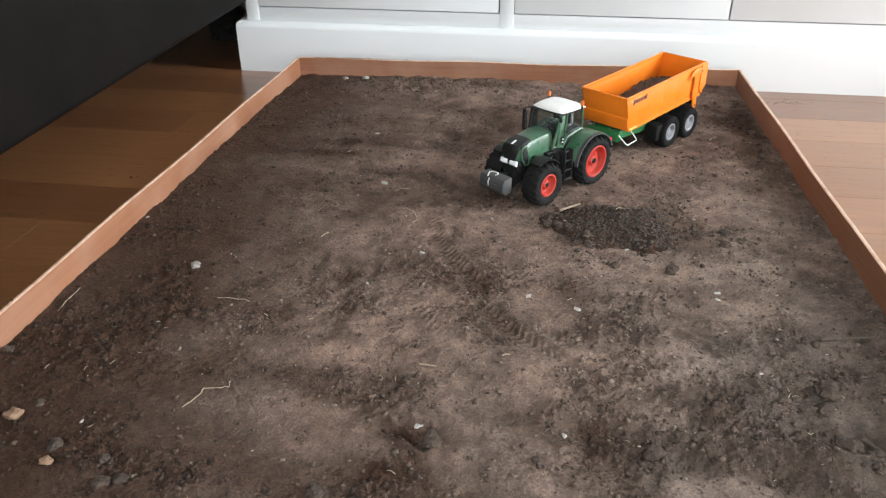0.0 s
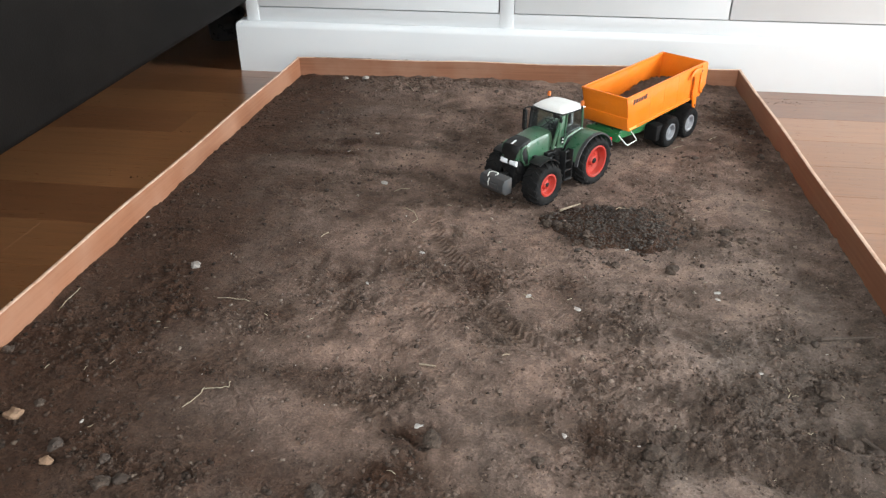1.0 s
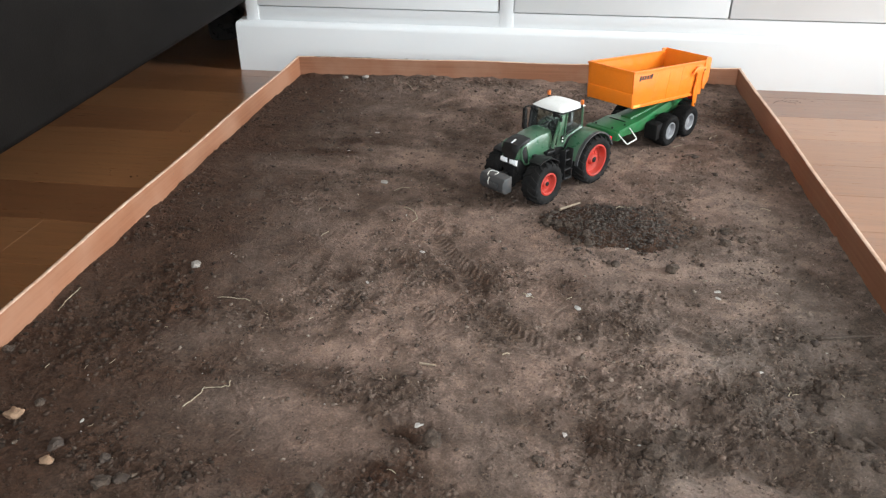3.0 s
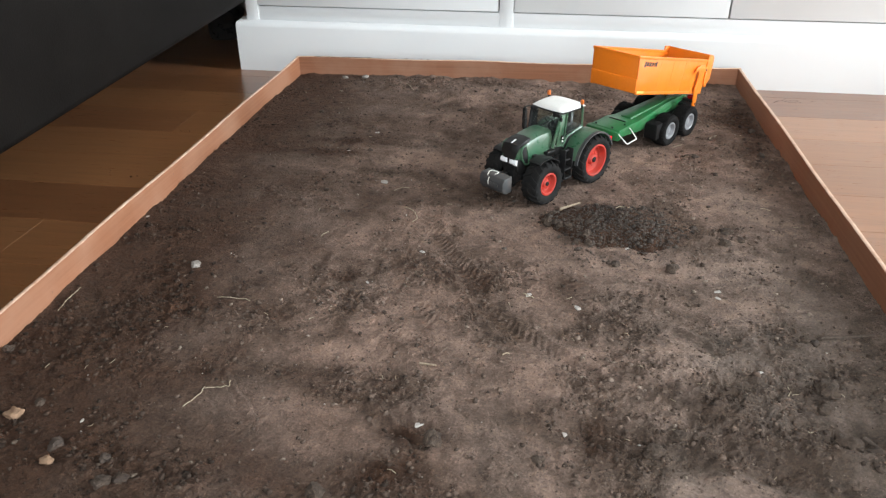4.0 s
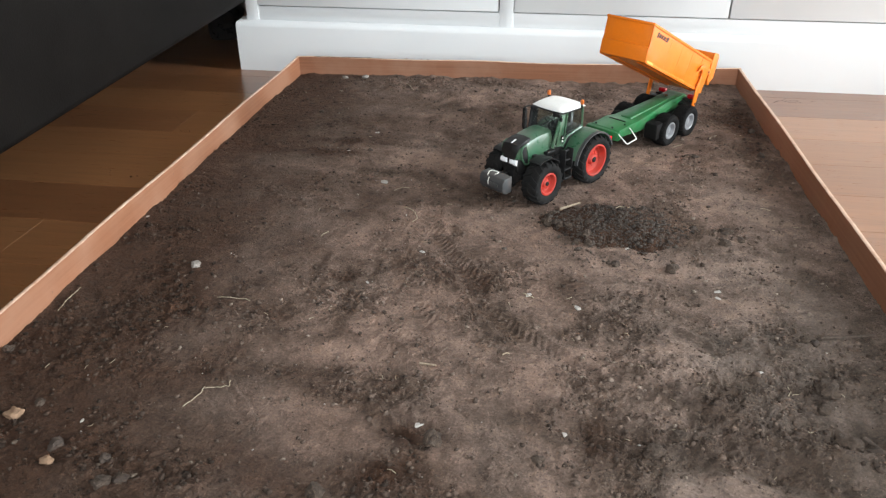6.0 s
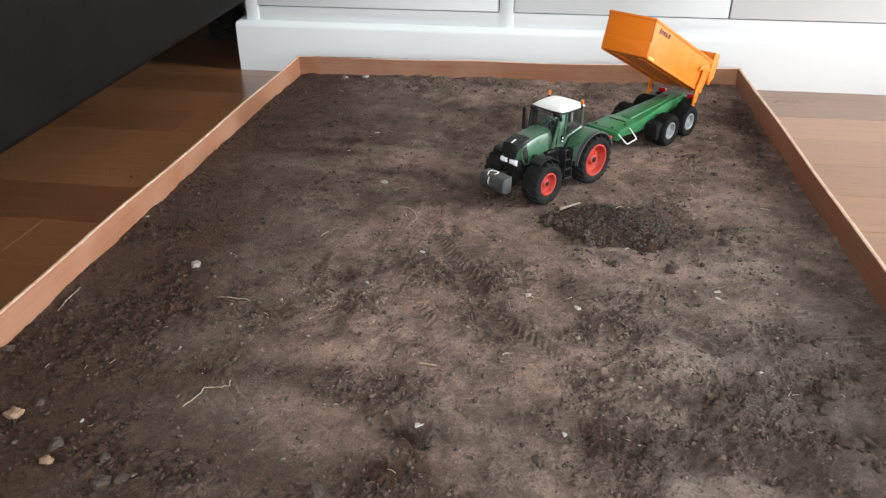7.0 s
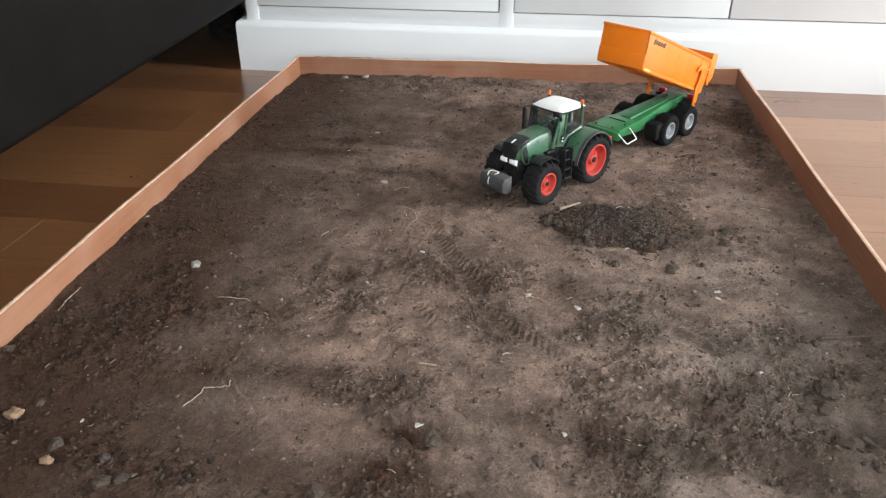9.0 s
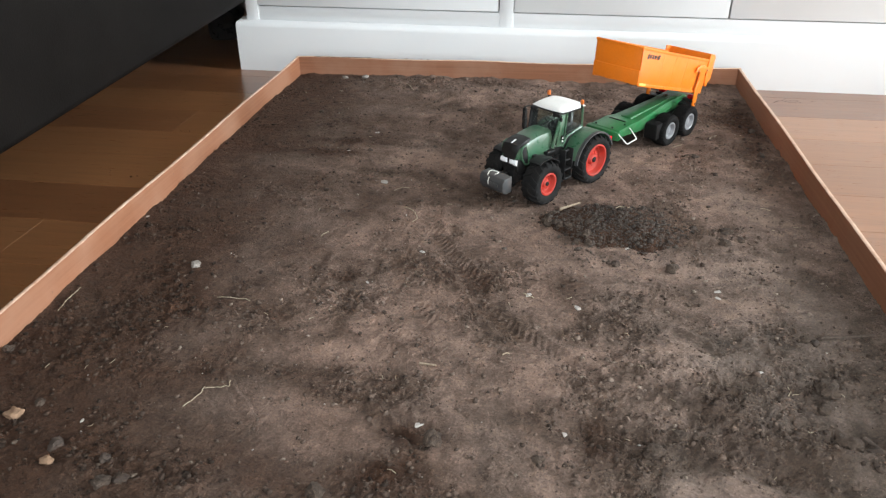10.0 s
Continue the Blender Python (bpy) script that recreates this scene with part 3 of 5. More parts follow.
def crumbs(name, places, material, label):
    """Many small lumps in one mesh; places are rows of x, y, z, radius."""
    r = np.random.RandomState(len(places))
    n, k = len(places), len(ICO_V)
    shape = ICO_V[None] * r.uniform(0.45, 1.35, (n, k, 1)) * r.uniform(0.55, 1.35, (n, 1, 3)) * np.array([1, 1, 0.62])
    a = r.uniform(0, math.tau, n)
    c, s = np.cos(a)[:, None], np.sin(a)[:, None]
    x, y = shape[..., 0] * c - shape[..., 1] * s, shape[..., 0] * s + shape[..., 1] * c
    co = np.stack([x, y, shape[..., 2]], -1) * places[:, None, 3:4] + places[:, None, :3]
    f = (ICO_F[None] + (np.arange(n) * k)[:, None, None]).reshape(-1, 3)
    me = bpy.data.meshes.new(name)
    me.vertices.add(n * k)
    me.vertices.foreach_set("co", co.ravel())
    me.loops.add(f.size)
    me.loops.foreach_set("vertex_index", f.ravel())
    me.polygons.add(len(f))
    me.polygons.foreach_set("loop_start", np.arange(0, f.size, 3))
    me.update(calc_edges=True)
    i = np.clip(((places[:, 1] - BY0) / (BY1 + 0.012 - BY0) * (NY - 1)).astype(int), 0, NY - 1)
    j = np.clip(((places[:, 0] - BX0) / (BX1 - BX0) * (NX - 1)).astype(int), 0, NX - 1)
    # tone of the ground below, painted shade included
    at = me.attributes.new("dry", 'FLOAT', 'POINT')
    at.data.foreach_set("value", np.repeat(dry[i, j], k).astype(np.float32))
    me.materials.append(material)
    return tagged(new(name, me), label, "soil", kind="stuff")


def scatter_crumbs():
    r = np.random.RandomState(3)
    rows = []
    while len(rows) < 60000:
        x, y = r.uniform(BX0 + 0.004, BX1 - 0.004), r.uniform(0.28, BY1 - 0.02)
        j, i = int((x - BX0) / (BX1 - BX0) * (NX - 1)), int((y - BY0) / (BY1 + 0.012 - BY0) * (NY - 1))
        if r.uniform() > 0.12 + 0.88 * loose[i, j] ** 1.2 or ((x - 0.093) / 0.085) ** 2 + ((y - 0.812) / 0.062) ** 2 < 1:
            continue
        s = min(0.00042 * (1 - r.uniform()) ** -0.47, 0.0028)
        rows.append((x, y, height[i, j] + s * 0.20, s))
    # a few bits lying on the rim of the far and the left board
    for k in range(260):
        f = abs(r.normal(0.05, 0.12)) % 1
        x = BX0 + 0.03 + f * 0.7
        rows.append((x, BY1 - SKEW / 2 + SKEW * (x - BX0) / (BX1 - BX0) + r.uniform(0.0005, 0.0045), RIM_Z + 0.0006, 0.0005 + 0.0009 * r.uniform() ** 2))
    for k in range(60):
        rows.append((BX0 - r.uniform(0.0005, 0.0045), r.uniform(0.4, 1.3), RIM_Z + 0.0005, 0.0004 + 0.0006 * r.uniform() ** 2))
    crumbs("soil_crumbs", np.array(rows), CRUMB, "loose crumbs of dry brown soil")


scatter_crumbs()


def floor_crumbs():
    """Bits of soil spilt on the boards beside the sandbox."""
    r = np.random.RandomState(8)
    rows = []
    for cx, cy, spread, n in ((0.425, 1.392, 0.020, 40), (-0.580, 1.098, 0.004, 5), (-0.568, 0.913, 0.004, 6), (0.450, 1.150, 0.001, 1), (-0.60, 0.93, 0.02, 3)):
        for k in range(n):
            s = 0.0006 + 0.0011 * r.uniform() ** 2
            rows.append((cx + r.normal() * spread * 1.4, cy + r.normal() * spread * 0.35, FLOOR_Z + s * 0.4, s))
    crumbs("spilt_soil", np.array(rows), CRUMB, "a few dark crumbs of soil spilt on the floor")


floor_crumbs()


def heap():
    """The freshly tipped heap: an uneven mound of dark, crumbly soil."""
    n = 110
    r = np.random.RandomState(12)
    bm = bmesh.new()
    grid = []

    def rise(x, y):
        u, v = (x - 0.093) / 0.086, (y - 0.812) / 0.064
        w = noise.noise(Vector((x * 26, y * 26, 3.0)))
        d = math.sqrt(u * u + v * v) * (1 + 0.28 * w) + 0.10 * noise.noise(Vector((x * 90, y * 90, 7.0)))
        k = max(0.0, 1 - d)
        z = 0.0165 * (1 - (1 - k) ** 1.8) if k > 0 else -0.004
        z += 0.0022 * noise.noise(Vector((x * 110, y * 110, 1.0))) + 0.0014 * noise.noise(Vector((x * 320, y * 320, 2.0)))
        return z - 0.0015
    for a in range(n + 1):
        row = []
        for b in range(n + 1):
            x, y = 0.093 + (a / n - 0.5) * 0.20, 0.812 + (b / n - 0.5) * 0.155
            row.append(bm.verts.new((x, y, rise(x, y))))
        grid.append(row)
    for a in range(n):
        for b in range(n):
            q = (grid[a][b], grid[a + 1][b], grid[a + 1][b + 1], grid[a][b + 1])
            if max(v.co.z for v in q) > -0.004:
                bm.faces.new(q)
    bmesh.ops.delete(bm, geom=[v for v in bm.verts if not v.link_faces], context='VERTS')
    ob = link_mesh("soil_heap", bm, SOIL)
    # tone gradient: darkest on the near left flank, palest at the far right
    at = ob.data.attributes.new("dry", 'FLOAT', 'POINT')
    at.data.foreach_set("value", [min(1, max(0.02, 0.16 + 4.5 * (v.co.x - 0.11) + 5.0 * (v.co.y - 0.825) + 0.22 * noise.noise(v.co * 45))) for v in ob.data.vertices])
    tagged(ob, "low heap of dark crumbly soil on the sandbox ground", "soil heap", kind="stuff")
    rows = []
    while len(rows) < 5200:
        x, y = r.normal(0.086, 0.048), r.normal(0.793, 0.038)
        z = rise(x, y)
        if z < -0.002:
            if r.uniform() > 0.15:
                continue
            z = ground(x, y)
        s = min(0.00052 * (1 - r.uniform()) ** -0.45, 0.0030)
        rows.append((x, y, z + s * 0.2, s))
    crumbs("heap_crumbs", np.array(rows), SOIL_CRUMB_DARK, "dark crumbs lying on the soil heap")
    return rise


SOIL_CRUMB_DARK = soil_material("dark_crumb", (0.068, 0.053, 0.045), (0.12, 0.1, 0.085), (0.12, 0.098, 0.084))
heap_rise = heap()


def stone(name, x, y, size, material, label, seed, flat=0.66, lift=0.05, stretch=1.25):
    bm = bmesh.new()
    bmesh.ops.create_icosphere(bm, subdivisions=3, radius=1)
    turn = Matrix.Rotation(seed * 1.7, 3, 'Z')
    for v in bm.verts:
        k = 1 + 0.42 * noise.noise(v.co * 1.3 + Vector((seed * 3.1, 0, 0))) + 0.26 * noise.noise(v.co * 3.2 + Vector((0, seed, 0)))
        c = Vector((v.co.x * stretch, v.co.y, v.co.z * flat)) * k * size
        v.co = turn @ c
    ob = link_mesh(name, bm, material)
    z = ground(x, y)
    if ((x - 0.093) / 0.08) ** 2 + ((y - 0.812) / 0.06) ** 2 < 1:
        z = max(z, heap_rise(x, y))
    ob.location = (x, y, z + size * flat * lift)
    return tagged(ob, label, "stone", "stones on the soil")


STONES = [
    (-0.069, 0.428, 0.0072, "b"), (0.097, 0.440, 0.0062, "b"), (-0.361, 0.657, 0.0052, "p"), (-0.406, 0.413, 0.0058, "o"), (-0.144, 0.369, 0.0060, "b"),
    (0.245, 0.530, 0.0095, "b"), (0.243, 0.467, 0.0080, "b"), (0.237, 0.506, 0.0050, "b"), (-0.378, 1.359, 0.0045, "p"), (-0.341, 1.368, 0.0058, "p"),
    (-0.347, 0.367, 0.0042, "o"), (0.248, 0.604, 0.0045, "b"), (0.119, 0.460, 0.0055, "b"), (0.010, 0.807, 0.0065, "b"), (0.017, 0.831, 0.0060, "b"),
    (0.024, 0.798, 0.0045, "b"), (0.055, 0.775, 0.0055, "b"), (0.056, 0.761, 0.0045, "b"), (0.044, 0.763, 0.0042, "b"), (0.034, 0.796, 0.0045, "b"),
    (0.142, 0.712, 0.0062, "b"), (0.215, 0.811, 0.0060, "b"), (0.228, 0.792, 0.0045, "b"), (0.208, 0.780, 0.0055, "b"), (0.084, 0.719, 0.0045, "b"),
    (0.011, 0.420, 0.0040, "b"), (-0.394, 0.429, 0.0038, "b"), (-0.297, 0.354, 0.0052, "b"), (-0.287, 0.360, 0.0048, "b"), (-0.464, 0.491, 0.0045, "b"),
]
STONES += [
    (-0.367, 1.164, 0.0037, "d"), (-0.088, 1.282, 0.0037, "d"), (-0.140, 1.199, 0.0034, "d"), (-0.086, 1.140, 0.0034, "d"), (-0.247, 0.997, 0.0030, "d"), (-0.158, 1.032, 0.0030, "d"), (0.212, 1.038, 0.0037, "d"), (0.232, 0.985, 0.0034, "d"), (0.229, 1.311, 0.0030, "d"), (0.306, 1.058, 0.0045, "d"), (0.316, 1.164, 0.0045, "d"), (0.331, 1.437, 0.0045, "d"), (0.178, 0.813, 0.0037, "d"), (0.213, 0.807, 0.0045, "d"), (0.021, 0.802, 0.0045, "d"), (0.085, 0.721, 0.0037, "d"), (0.255, 0.599, 0.0037, "d"), (0.263, 0.465, 0.0045, "d"), (-0.351, 0.384, 0.0053, "d"), (-0.285, 0.359, 0.0045, "d"), (-0.307, 0.376, 0.0037, "d"), (-0.145, 0.369, 0.0045, "d"),
]
STONE_LOOK = {"d": (CLOD, "small crumbly dark clod of earth on soil"), "b": (SOIL_DARK, "rounded brown clod of earth half sunk in soil"), "p": (STONE_PALE, "small pale grey stone lying on soil"), "o": (STONE_OCHRE, "small ochre stone lying on soil")}
for k, (x, y, size, look_key) in enumerate(STONES):
    m, text = STONE_LOOK[look_key]
    stone("stone" if look_key in "po" else "clod", x, y, size, m, text, k + 1, 0.72, 0.60 if size > 0.006 else 0.15)

for k, (x, y, size) in enumerate([(-0.205, 0.895, 0.0052), (-0.083, 0.448, 0.0032), (0.043, 0.628, 0.0034), (0.099, 0.756, 0.0026), (-0.125, 0.719, 0.0030), (-0.005, 0.645, 0.0030), (-0.254, 1.076, 0.0032),
                                  (-0.466, 0.757, 0.0022), (-0.347, 0.506, 0.0014), (-0.347, 0.413, 0.0018), (0.196, 0.547, 0.0022), (0.031, 0.451, 0.0024), (0.184, 0.681, 0.0030), (0.182, 0.668, 0.0026), (-0.277, 0.991, 0.0018), (-0.171, 0.650, 0.0022)]):
    ob = stone("shell_chip", x, y, size * 0.72, CHIP_WHITE, "small white chip of shell on the soil", k + 40, 0.22, 0.8, 1.7)
    tagged(ob, category="shell chip", group="white chips on the soil")


def straw(name, pts, r, material, label, category):
    bm = bmesh.new()
    out = []
    r2 = random.Random(int(pts[0][0] * 9e4))
    fine = [pts[0]]
    for (ax, ay), (bx, by) in zip(pts, pts[1:]):
        for f in (0.33, 0.66):
            fine.append((ax + (bx - ax) * f + r2.uniform(-1, 1) * min(r, 0.0005) * 1.3, ay + (by - ay) * f + r2.uniform(-1, 1) * min(r, 0.0005) * 1.3))
        fine.append((bx, by))
    pts = fine
    for k, (x, y) in enumerate(pts):
        z = ground(x, y)
        if ((x - 0.093) / 0.08) ** 2 + ((y - 0.812) / 0.06) ** 2 < 1:
            z = max(z, heap_rise(x, y))
        out.append((x, y, z + r + (0.0006 if 0 < k < len(pts) - 1 else 0.0001)))
    if r > 0.001:
        # stiff bits lie straight on the highest grains
        top = max(c[2] for c in out)
        out = [(out[0][0] + (out[-1][0] - out[0][0]) * k / 4, out[0][1] + (out[-1][1] - out[0][1]) * k / 4, top - r * 0.6) for k in range(5)]
    tube(bm, out, r, 6, None, 0.6 if r > 0.001 else 1.0)
    tagged(link_mesh(name, bm, material), label, category, "stalks on the soil")


for pts in ([(-0.276, 0.440), (-0.270, 0.451), (-0.268, 0.461), (-0.269, 0.467)], [(-0.268, 0.465), (-0.258, 0.468), (-0.249, 0.471), (-0.250, 0.477)], [(-0.314, 0.602), (-0.293, 0.601), (-0.279, 0.599)], [(-0.458, 0.557), (-0.455, 0.575), (-0.455, 0.593)],
            [(-0.246, 0.739), (-0.240, 0.750)], [(-0.187, 0.869), (-0.178, 0.881), (-0.169, 0.882)], [(-0.164, 0.816), (-0.148, 0.803), (-0.143, 0.790), (-0.148, 0.785)], [(0.090, 0.835), (0.101, 0.847), (0.110, 0.841)],
            [(0.244, 1.116), (0.251, 1.131), (0.259, 1.137)], [(0.268, 0.882), (0.280, 0.881)], [(0.187, 1.080), (0.201, 1.091)], [(-0.011, 0.647), (-0.005, 0.643), (0.000, 0.641)], [(0.034, 0.854), (0.024, 0.843)],
            [(-0.257, 1.336), (-0.237, 1.295)], [(0.216, 0.534), (0.217, 0.526), (0.213, 0.520)]):
    straw("straw", pts, 0.00042, STRAW, "thin dry straw stalk lying on soil", "straw")
straw("twig", [(0.263, 0.609), (0.288, 0.615), (0.313, 0.620)], 0.0016, STONE_BROWN, "brown twig lying on soil beside the board", "twig")
straw("twig", [(0.259, 0.480), (0.270, 0.465)], 0.0017, STONE_BROWN, "brown twig lying on soil beside the board", "twig")
straw("twig", [(0.199, 1.049), (0.211, 1.047), (0.218, 1.037)], 0.0009, STONE_BROWN, "short dark twig lying on soil", "twig")
straw("wood_splinter", [(0.024, 0.837), (0.036, 0.846), (0.049, 0.859)], 0.0018, WOOD_CHIP, "pale wood splinter on the edge of the heap", "wood splinter")
straw("wood_splinter", [(-0.095, 0.522), (-0.088, 0.522), (-0.080, 0.521)], 0.0011, WOOD_CHIP, "pale wood splinter lying on soil", "wood splinter")
straw("wood_splinter", [(-0.024, 0.543), (-0.018, 0.546)], 0.0008, WOOD_CHIP, "pale wood splinter lying on soil", "wood splinter")


def straw_bits():
    """Tiny broken stalks strewn over the loose ground."""
    r = random.Random(31)
    bm = bmesh.new()
    count = 0
    while count < 80:
        x, y = r.uniform(BX0 + 0.03, BX1 - 0.03), r.uniform(0.36, BY1 - 0.05)
        j, i = int((x - BX0) / (BX1 - BX0) * (NX - 1)), int((y - BY0) / (BY1 + 0.012 - BY0) * (NY - 1))
        if r.random() > loose[i, j] or ((x - 0.02) / 0.09) ** 2 + ((y - 0.93) / 0.09) ** 2 < 1:
            continue
        a, n = r.uniform(0, math.tau), r.uniform(0.0012, 0.0036)
        dx, dy = n * math.cos(a), n * math.sin(a)
        tube(bm, [(x - dx, y - dy, ground(x - dx, y - dy) + 0.0004), (x + dy * 0.15, y - dx * 0.15, ground(x, y) + 0.0009), (x + dx, y + dy, ground(x + dx, y + dy) + 0.0005)], r.uniform(0.00018, 0.00034), 5)
        count += 1
    tagged(link_mesh("straw_bits", bm, STRAW), "tiny broken bits of dry straw on the soil", "straw", kind="stuff")


straw_bits()


def pale_grains():
    r = np.random.RandomState(77)
    rows = []
    for k in range(260):
        x, y = r.uniform(BX0 + 0.01, BX1 - 0.01), r.uniform(0.34, BY1 - 0.03)
        s = 0.0003 + 0.0008 * r.uniform() ** 3
        rows.append((x, y, ground(x, y) + s * 0.5, s))
    crumbs("pale_grains", np.array(rows), CHIP_WHITE, "tiny pale mineral grains in the soil")


pale_grains()


# ---------------------------------------------------------------- wheels
def tyre_mesh(R, rim, width, lugs, lug_h):
    bm = bmesh.new()
    w = width / 2
    core = R - lug_h
    lathe(bm, [(rim, -w * 0.72), (rim + 0.0012, -w * 0.86), ((core + rim) / 2, -w), (core - 0.0028, -w * 0.97), (core - 0.0008, -w * 0.84), (core, -w * 0.5), (core + 0.0002, 0),
               (core, w * 0.5), (core - 0.0008, w * 0.84), (core - 0.0028, w * 0.97), ((core + rim) / 2, w), (rim + 0.0012, w * 0.86), (rim, w * 0.72)], 44, None, True)
    # angled tread lugs, left and right half staggered
    for k in range(lugs):
        for side in (-1, 1):
            a = math.tau * (k + (0.5 if side > 0 else 0)) / lugs
            verts = []
            n = 4
            for i in range(n + 1):
                s = i / n
                y = side * w * (0.02 + 0.96 * s)
                aa = a - 0.30 * s * (math.tau / lugs) * 2.2
                top = R - (0.0 if s < 0.7 else (s - 0.7) * 0.008)
                low = core - 0.0010 - (0.0 if s < 0.7 else (s - 0.7) * 0.011)
                da = 0.0016 / R
                ring = []
                for ang, rr in ((aa - da * 1.35, low), (aa - da, top), (aa + da, top), (aa + da * 1.35, low)):
                    ring.append(bm.verts.new((rr * math.cos(ang), y, rr * math.sin(ang))))
                verts.append(ring)
            for u, v in zip(verts, verts[1:]):
                for i in range(3):
                    bm.faces.new((u[i], u[i + 1], v[i + 1], v[i]))
            bm.faces.new(verts[0])
            bm.faces.new(verts[-1][::-1])
    return bm


def rim_mesh(rim, width, side, dish, hub, holes):
    """A dished rim with flange, hub and bolts; side is the outer side."""
    bm = bmesh.new()
    w = width / 2 * 0.86
    o = side
    lathe(bm, [(rim + 0.0006, o * w * 0.9), (rim + 0.0009, o * w), (rim - 0.0010, o * w * 1.03), (rim - 0.0018, o * w * 0.96), (rim - 0.0022, o * (w - dish * 0.6)), (rim - 0.0030, o * (w - dish)),
               (hub * 1.35, o * (w - dish * 1.05)), (hub * 1.15, o * (w - dish * 0.7)), (hub, o * (w - dish * 0.55)), (hub * 0.6, o * (w - dish * 0.5)), (0, o * (w - dish * 0.5))], 40)
    lathe(bm, [(rim + 0.0006, o * w * 0.9), (rim + 0.0004, -o * w), (0.0, -o * w)], 40)
    for k in range(holes):
        a = math.tau * k / holes
        m = Matrix.Translation((hub * 1.65 * math.cos(a), o * (w - dish * 1.02), hub * 1.65 * math.sin(a)))
        lathe(bm, [(0.0009, 0), (0.0009, o * 0.0008), (0, o * 0.0009)], 8, m)
    return bm


def wheel(parent, x, y, z, R, rim, width, lugs, lug_h, dish, hub, rim_material, side, spin, rubber=RUBBER):
    w = new("wheel")
    w.parent = parent
    w.matrix_local = pose(x, y, z, 0, spin, 0)
    part("tyre", tyre_mesh(R, rim, width, lugs, lug_h), rubber, w, "dusty black rubber tyre")
    part("rim", rim_mesh(rim, width, side, dish, hub, 8), rim_material, w)
    if rim_material is RED:
        bm = bmesh.new()
        o = side
        y0 = o * (width / 2 * 0.86 - dish * 0.55)
        lathe(bm, [(hub * 0.62, y0), (hub * 0.62, y0 + o * 0.0012), (hub * 0.4, y0 + o * 0.0016), (0, y0 + o * 0.0016)], 16)
        part("hub_cap", bm, BLACK, w, "black hub cap")
    return w


# ---------------------------------------------------------------- the toy tractor
def tractor():
    t = thing("toy_tractor", "green toy tractor with white roof and red rims on soil", "toy tractor")
    t.matrix_world = pose(0.0345, 0.9625, 0.0, 0, 0, -128.8)
    WB = 0.0935
    for s in (1, -1):
        wheel(t, 0, s * 0.0335, 0.0325, 0.0325, 0.0205, 0.0240, 19, 0.0017, 0.0075, 0.0058, RED, s, 11 * s)
        wheel(t, WB, s * 0.0315, 0.0265, 0.0278, 0.0138, 0.0255, 17, 0.0016, 0.0055, 0.0046, RED, s, 23 * s)
    # running gear: gearbox, engine block, axles
    bm = bmesh.new()
    box(bm, (-0.020, -0.013, 0.024), (0.030, 0.013, 0.052), 0.002)
    box(bm, (0.028, -0.010, 0.026), (0.112, 0.010, 0.048), 0.002)
    tube(bm, [(0, -0.030, 0.0335), (0, 0.030, 0.0335)], 0.0062, 16)
    tube(bm, [(WB, -0.028, 0.027), (WB, 0.028, 0.027)], 0.0042, 14)
    box(bm, (WB - 0.007, -0.016, 0.021), (WB + 0.007, 0.016, 0.034), 0.002)
    box(bm, (0.108, -0.009, 0.024), (0.122, 0.009, 0.044), 0.002)
    box(bm, (-0.034, -0.008, 0.022), (-0.018, 0.008, 0.034), 0.0015)
    part("chassis", bm, BLACK, t)
    # fuel tank and the steps on each side
    for s in (1, -1):
        bm = bmesh.new()
        box(bm, (0.036, s * 0.014, 0.024), (0.066, s * 0.030, 0.047), 0.003)
        part("fuel_tank", bm, BLACK, t)
        bm = bmesh.new()
        for k in range(4):
            z = 0.021 + 0.0115 * k
            box(bm, (0.046 - 0.001 * k, s * 0.030, z), (0.060 - 0.001 * k, s * (0.0405 - 0.0018 * k), z + 0.0026), 0.0006)
        box(bm, (0.0445, s * 0.030, 0.022), (0.0462, s * 0.0395, 0.060), 0.0005)
        box(bm, (0.0590, s * 0.030, 0.022), (0.0604, s * 0.0395, 0.060), 0.0005)
        part("step", bm, BLACK, t, "black cab step")
        bm = bmesh.new()
        box(bm, (0.0640, s * 0.0150, 0.0440), (0.0840, s * 0.0265, 0.0535), 0.0018)
        box(bm, (0.0600, s * 0.0150, 0.0535), (0.0760, s * 0.0235, 0.0580), 0.0012)
        part("air_filter", bm, BLACK, t)
    # bonnet: sloping sides, rounded top, drooping nose
    bm = bmesh.new()
    secs = []
    rows = [(0.062, 0.0172, 0.046, 0.0825), (0.075, 0.0170, 0.046, 0.0818), (0.0872, 0.0162, 0.046, 0.0804), (0.1006, 0.0154, 0.0485, 0.0782), (0.1107, 0.0147, 0.0530, 0.0764), (0.1170, 0.0138, 0.0560, 0.0740), (0.1208, 0.0122, 0.0575, 0.0660)]
    for x, w, z0, z1 in rows:
        half = [(w * 0.88, z0), (w, z0 + 0.004), (w * 1.03, z0 + (z1 - z0) * 0.45), (w * 0.99, z0 + (z1 - z0) * 0.78), (w * 0.88, z1 - 0.0022), (w * 0.62, z1 - 0.0003)]
        ring = half + [(0.0, z1)] + [(-a, b) for a, b in half[::-1]]
        secs.append([bm.verts.new((x, a, b)) for a, b in ring])
    for u, v in zip(secs, secs[1:]):
        for i in range(len(u)):
            bm.faces.new((u[i], u[(i + 1) % len(u)], v[(i + 1) % len(u)], v[i]))
    bm.faces.new(secs[0])
    bm.faces.new(secs[-1][::-1])
    bonnet = part("bonnet", bm, TRACTOR_GREEN, t)
    # black front top panel and grille with the side vents
    bm = bmesh.new()
    secs = []
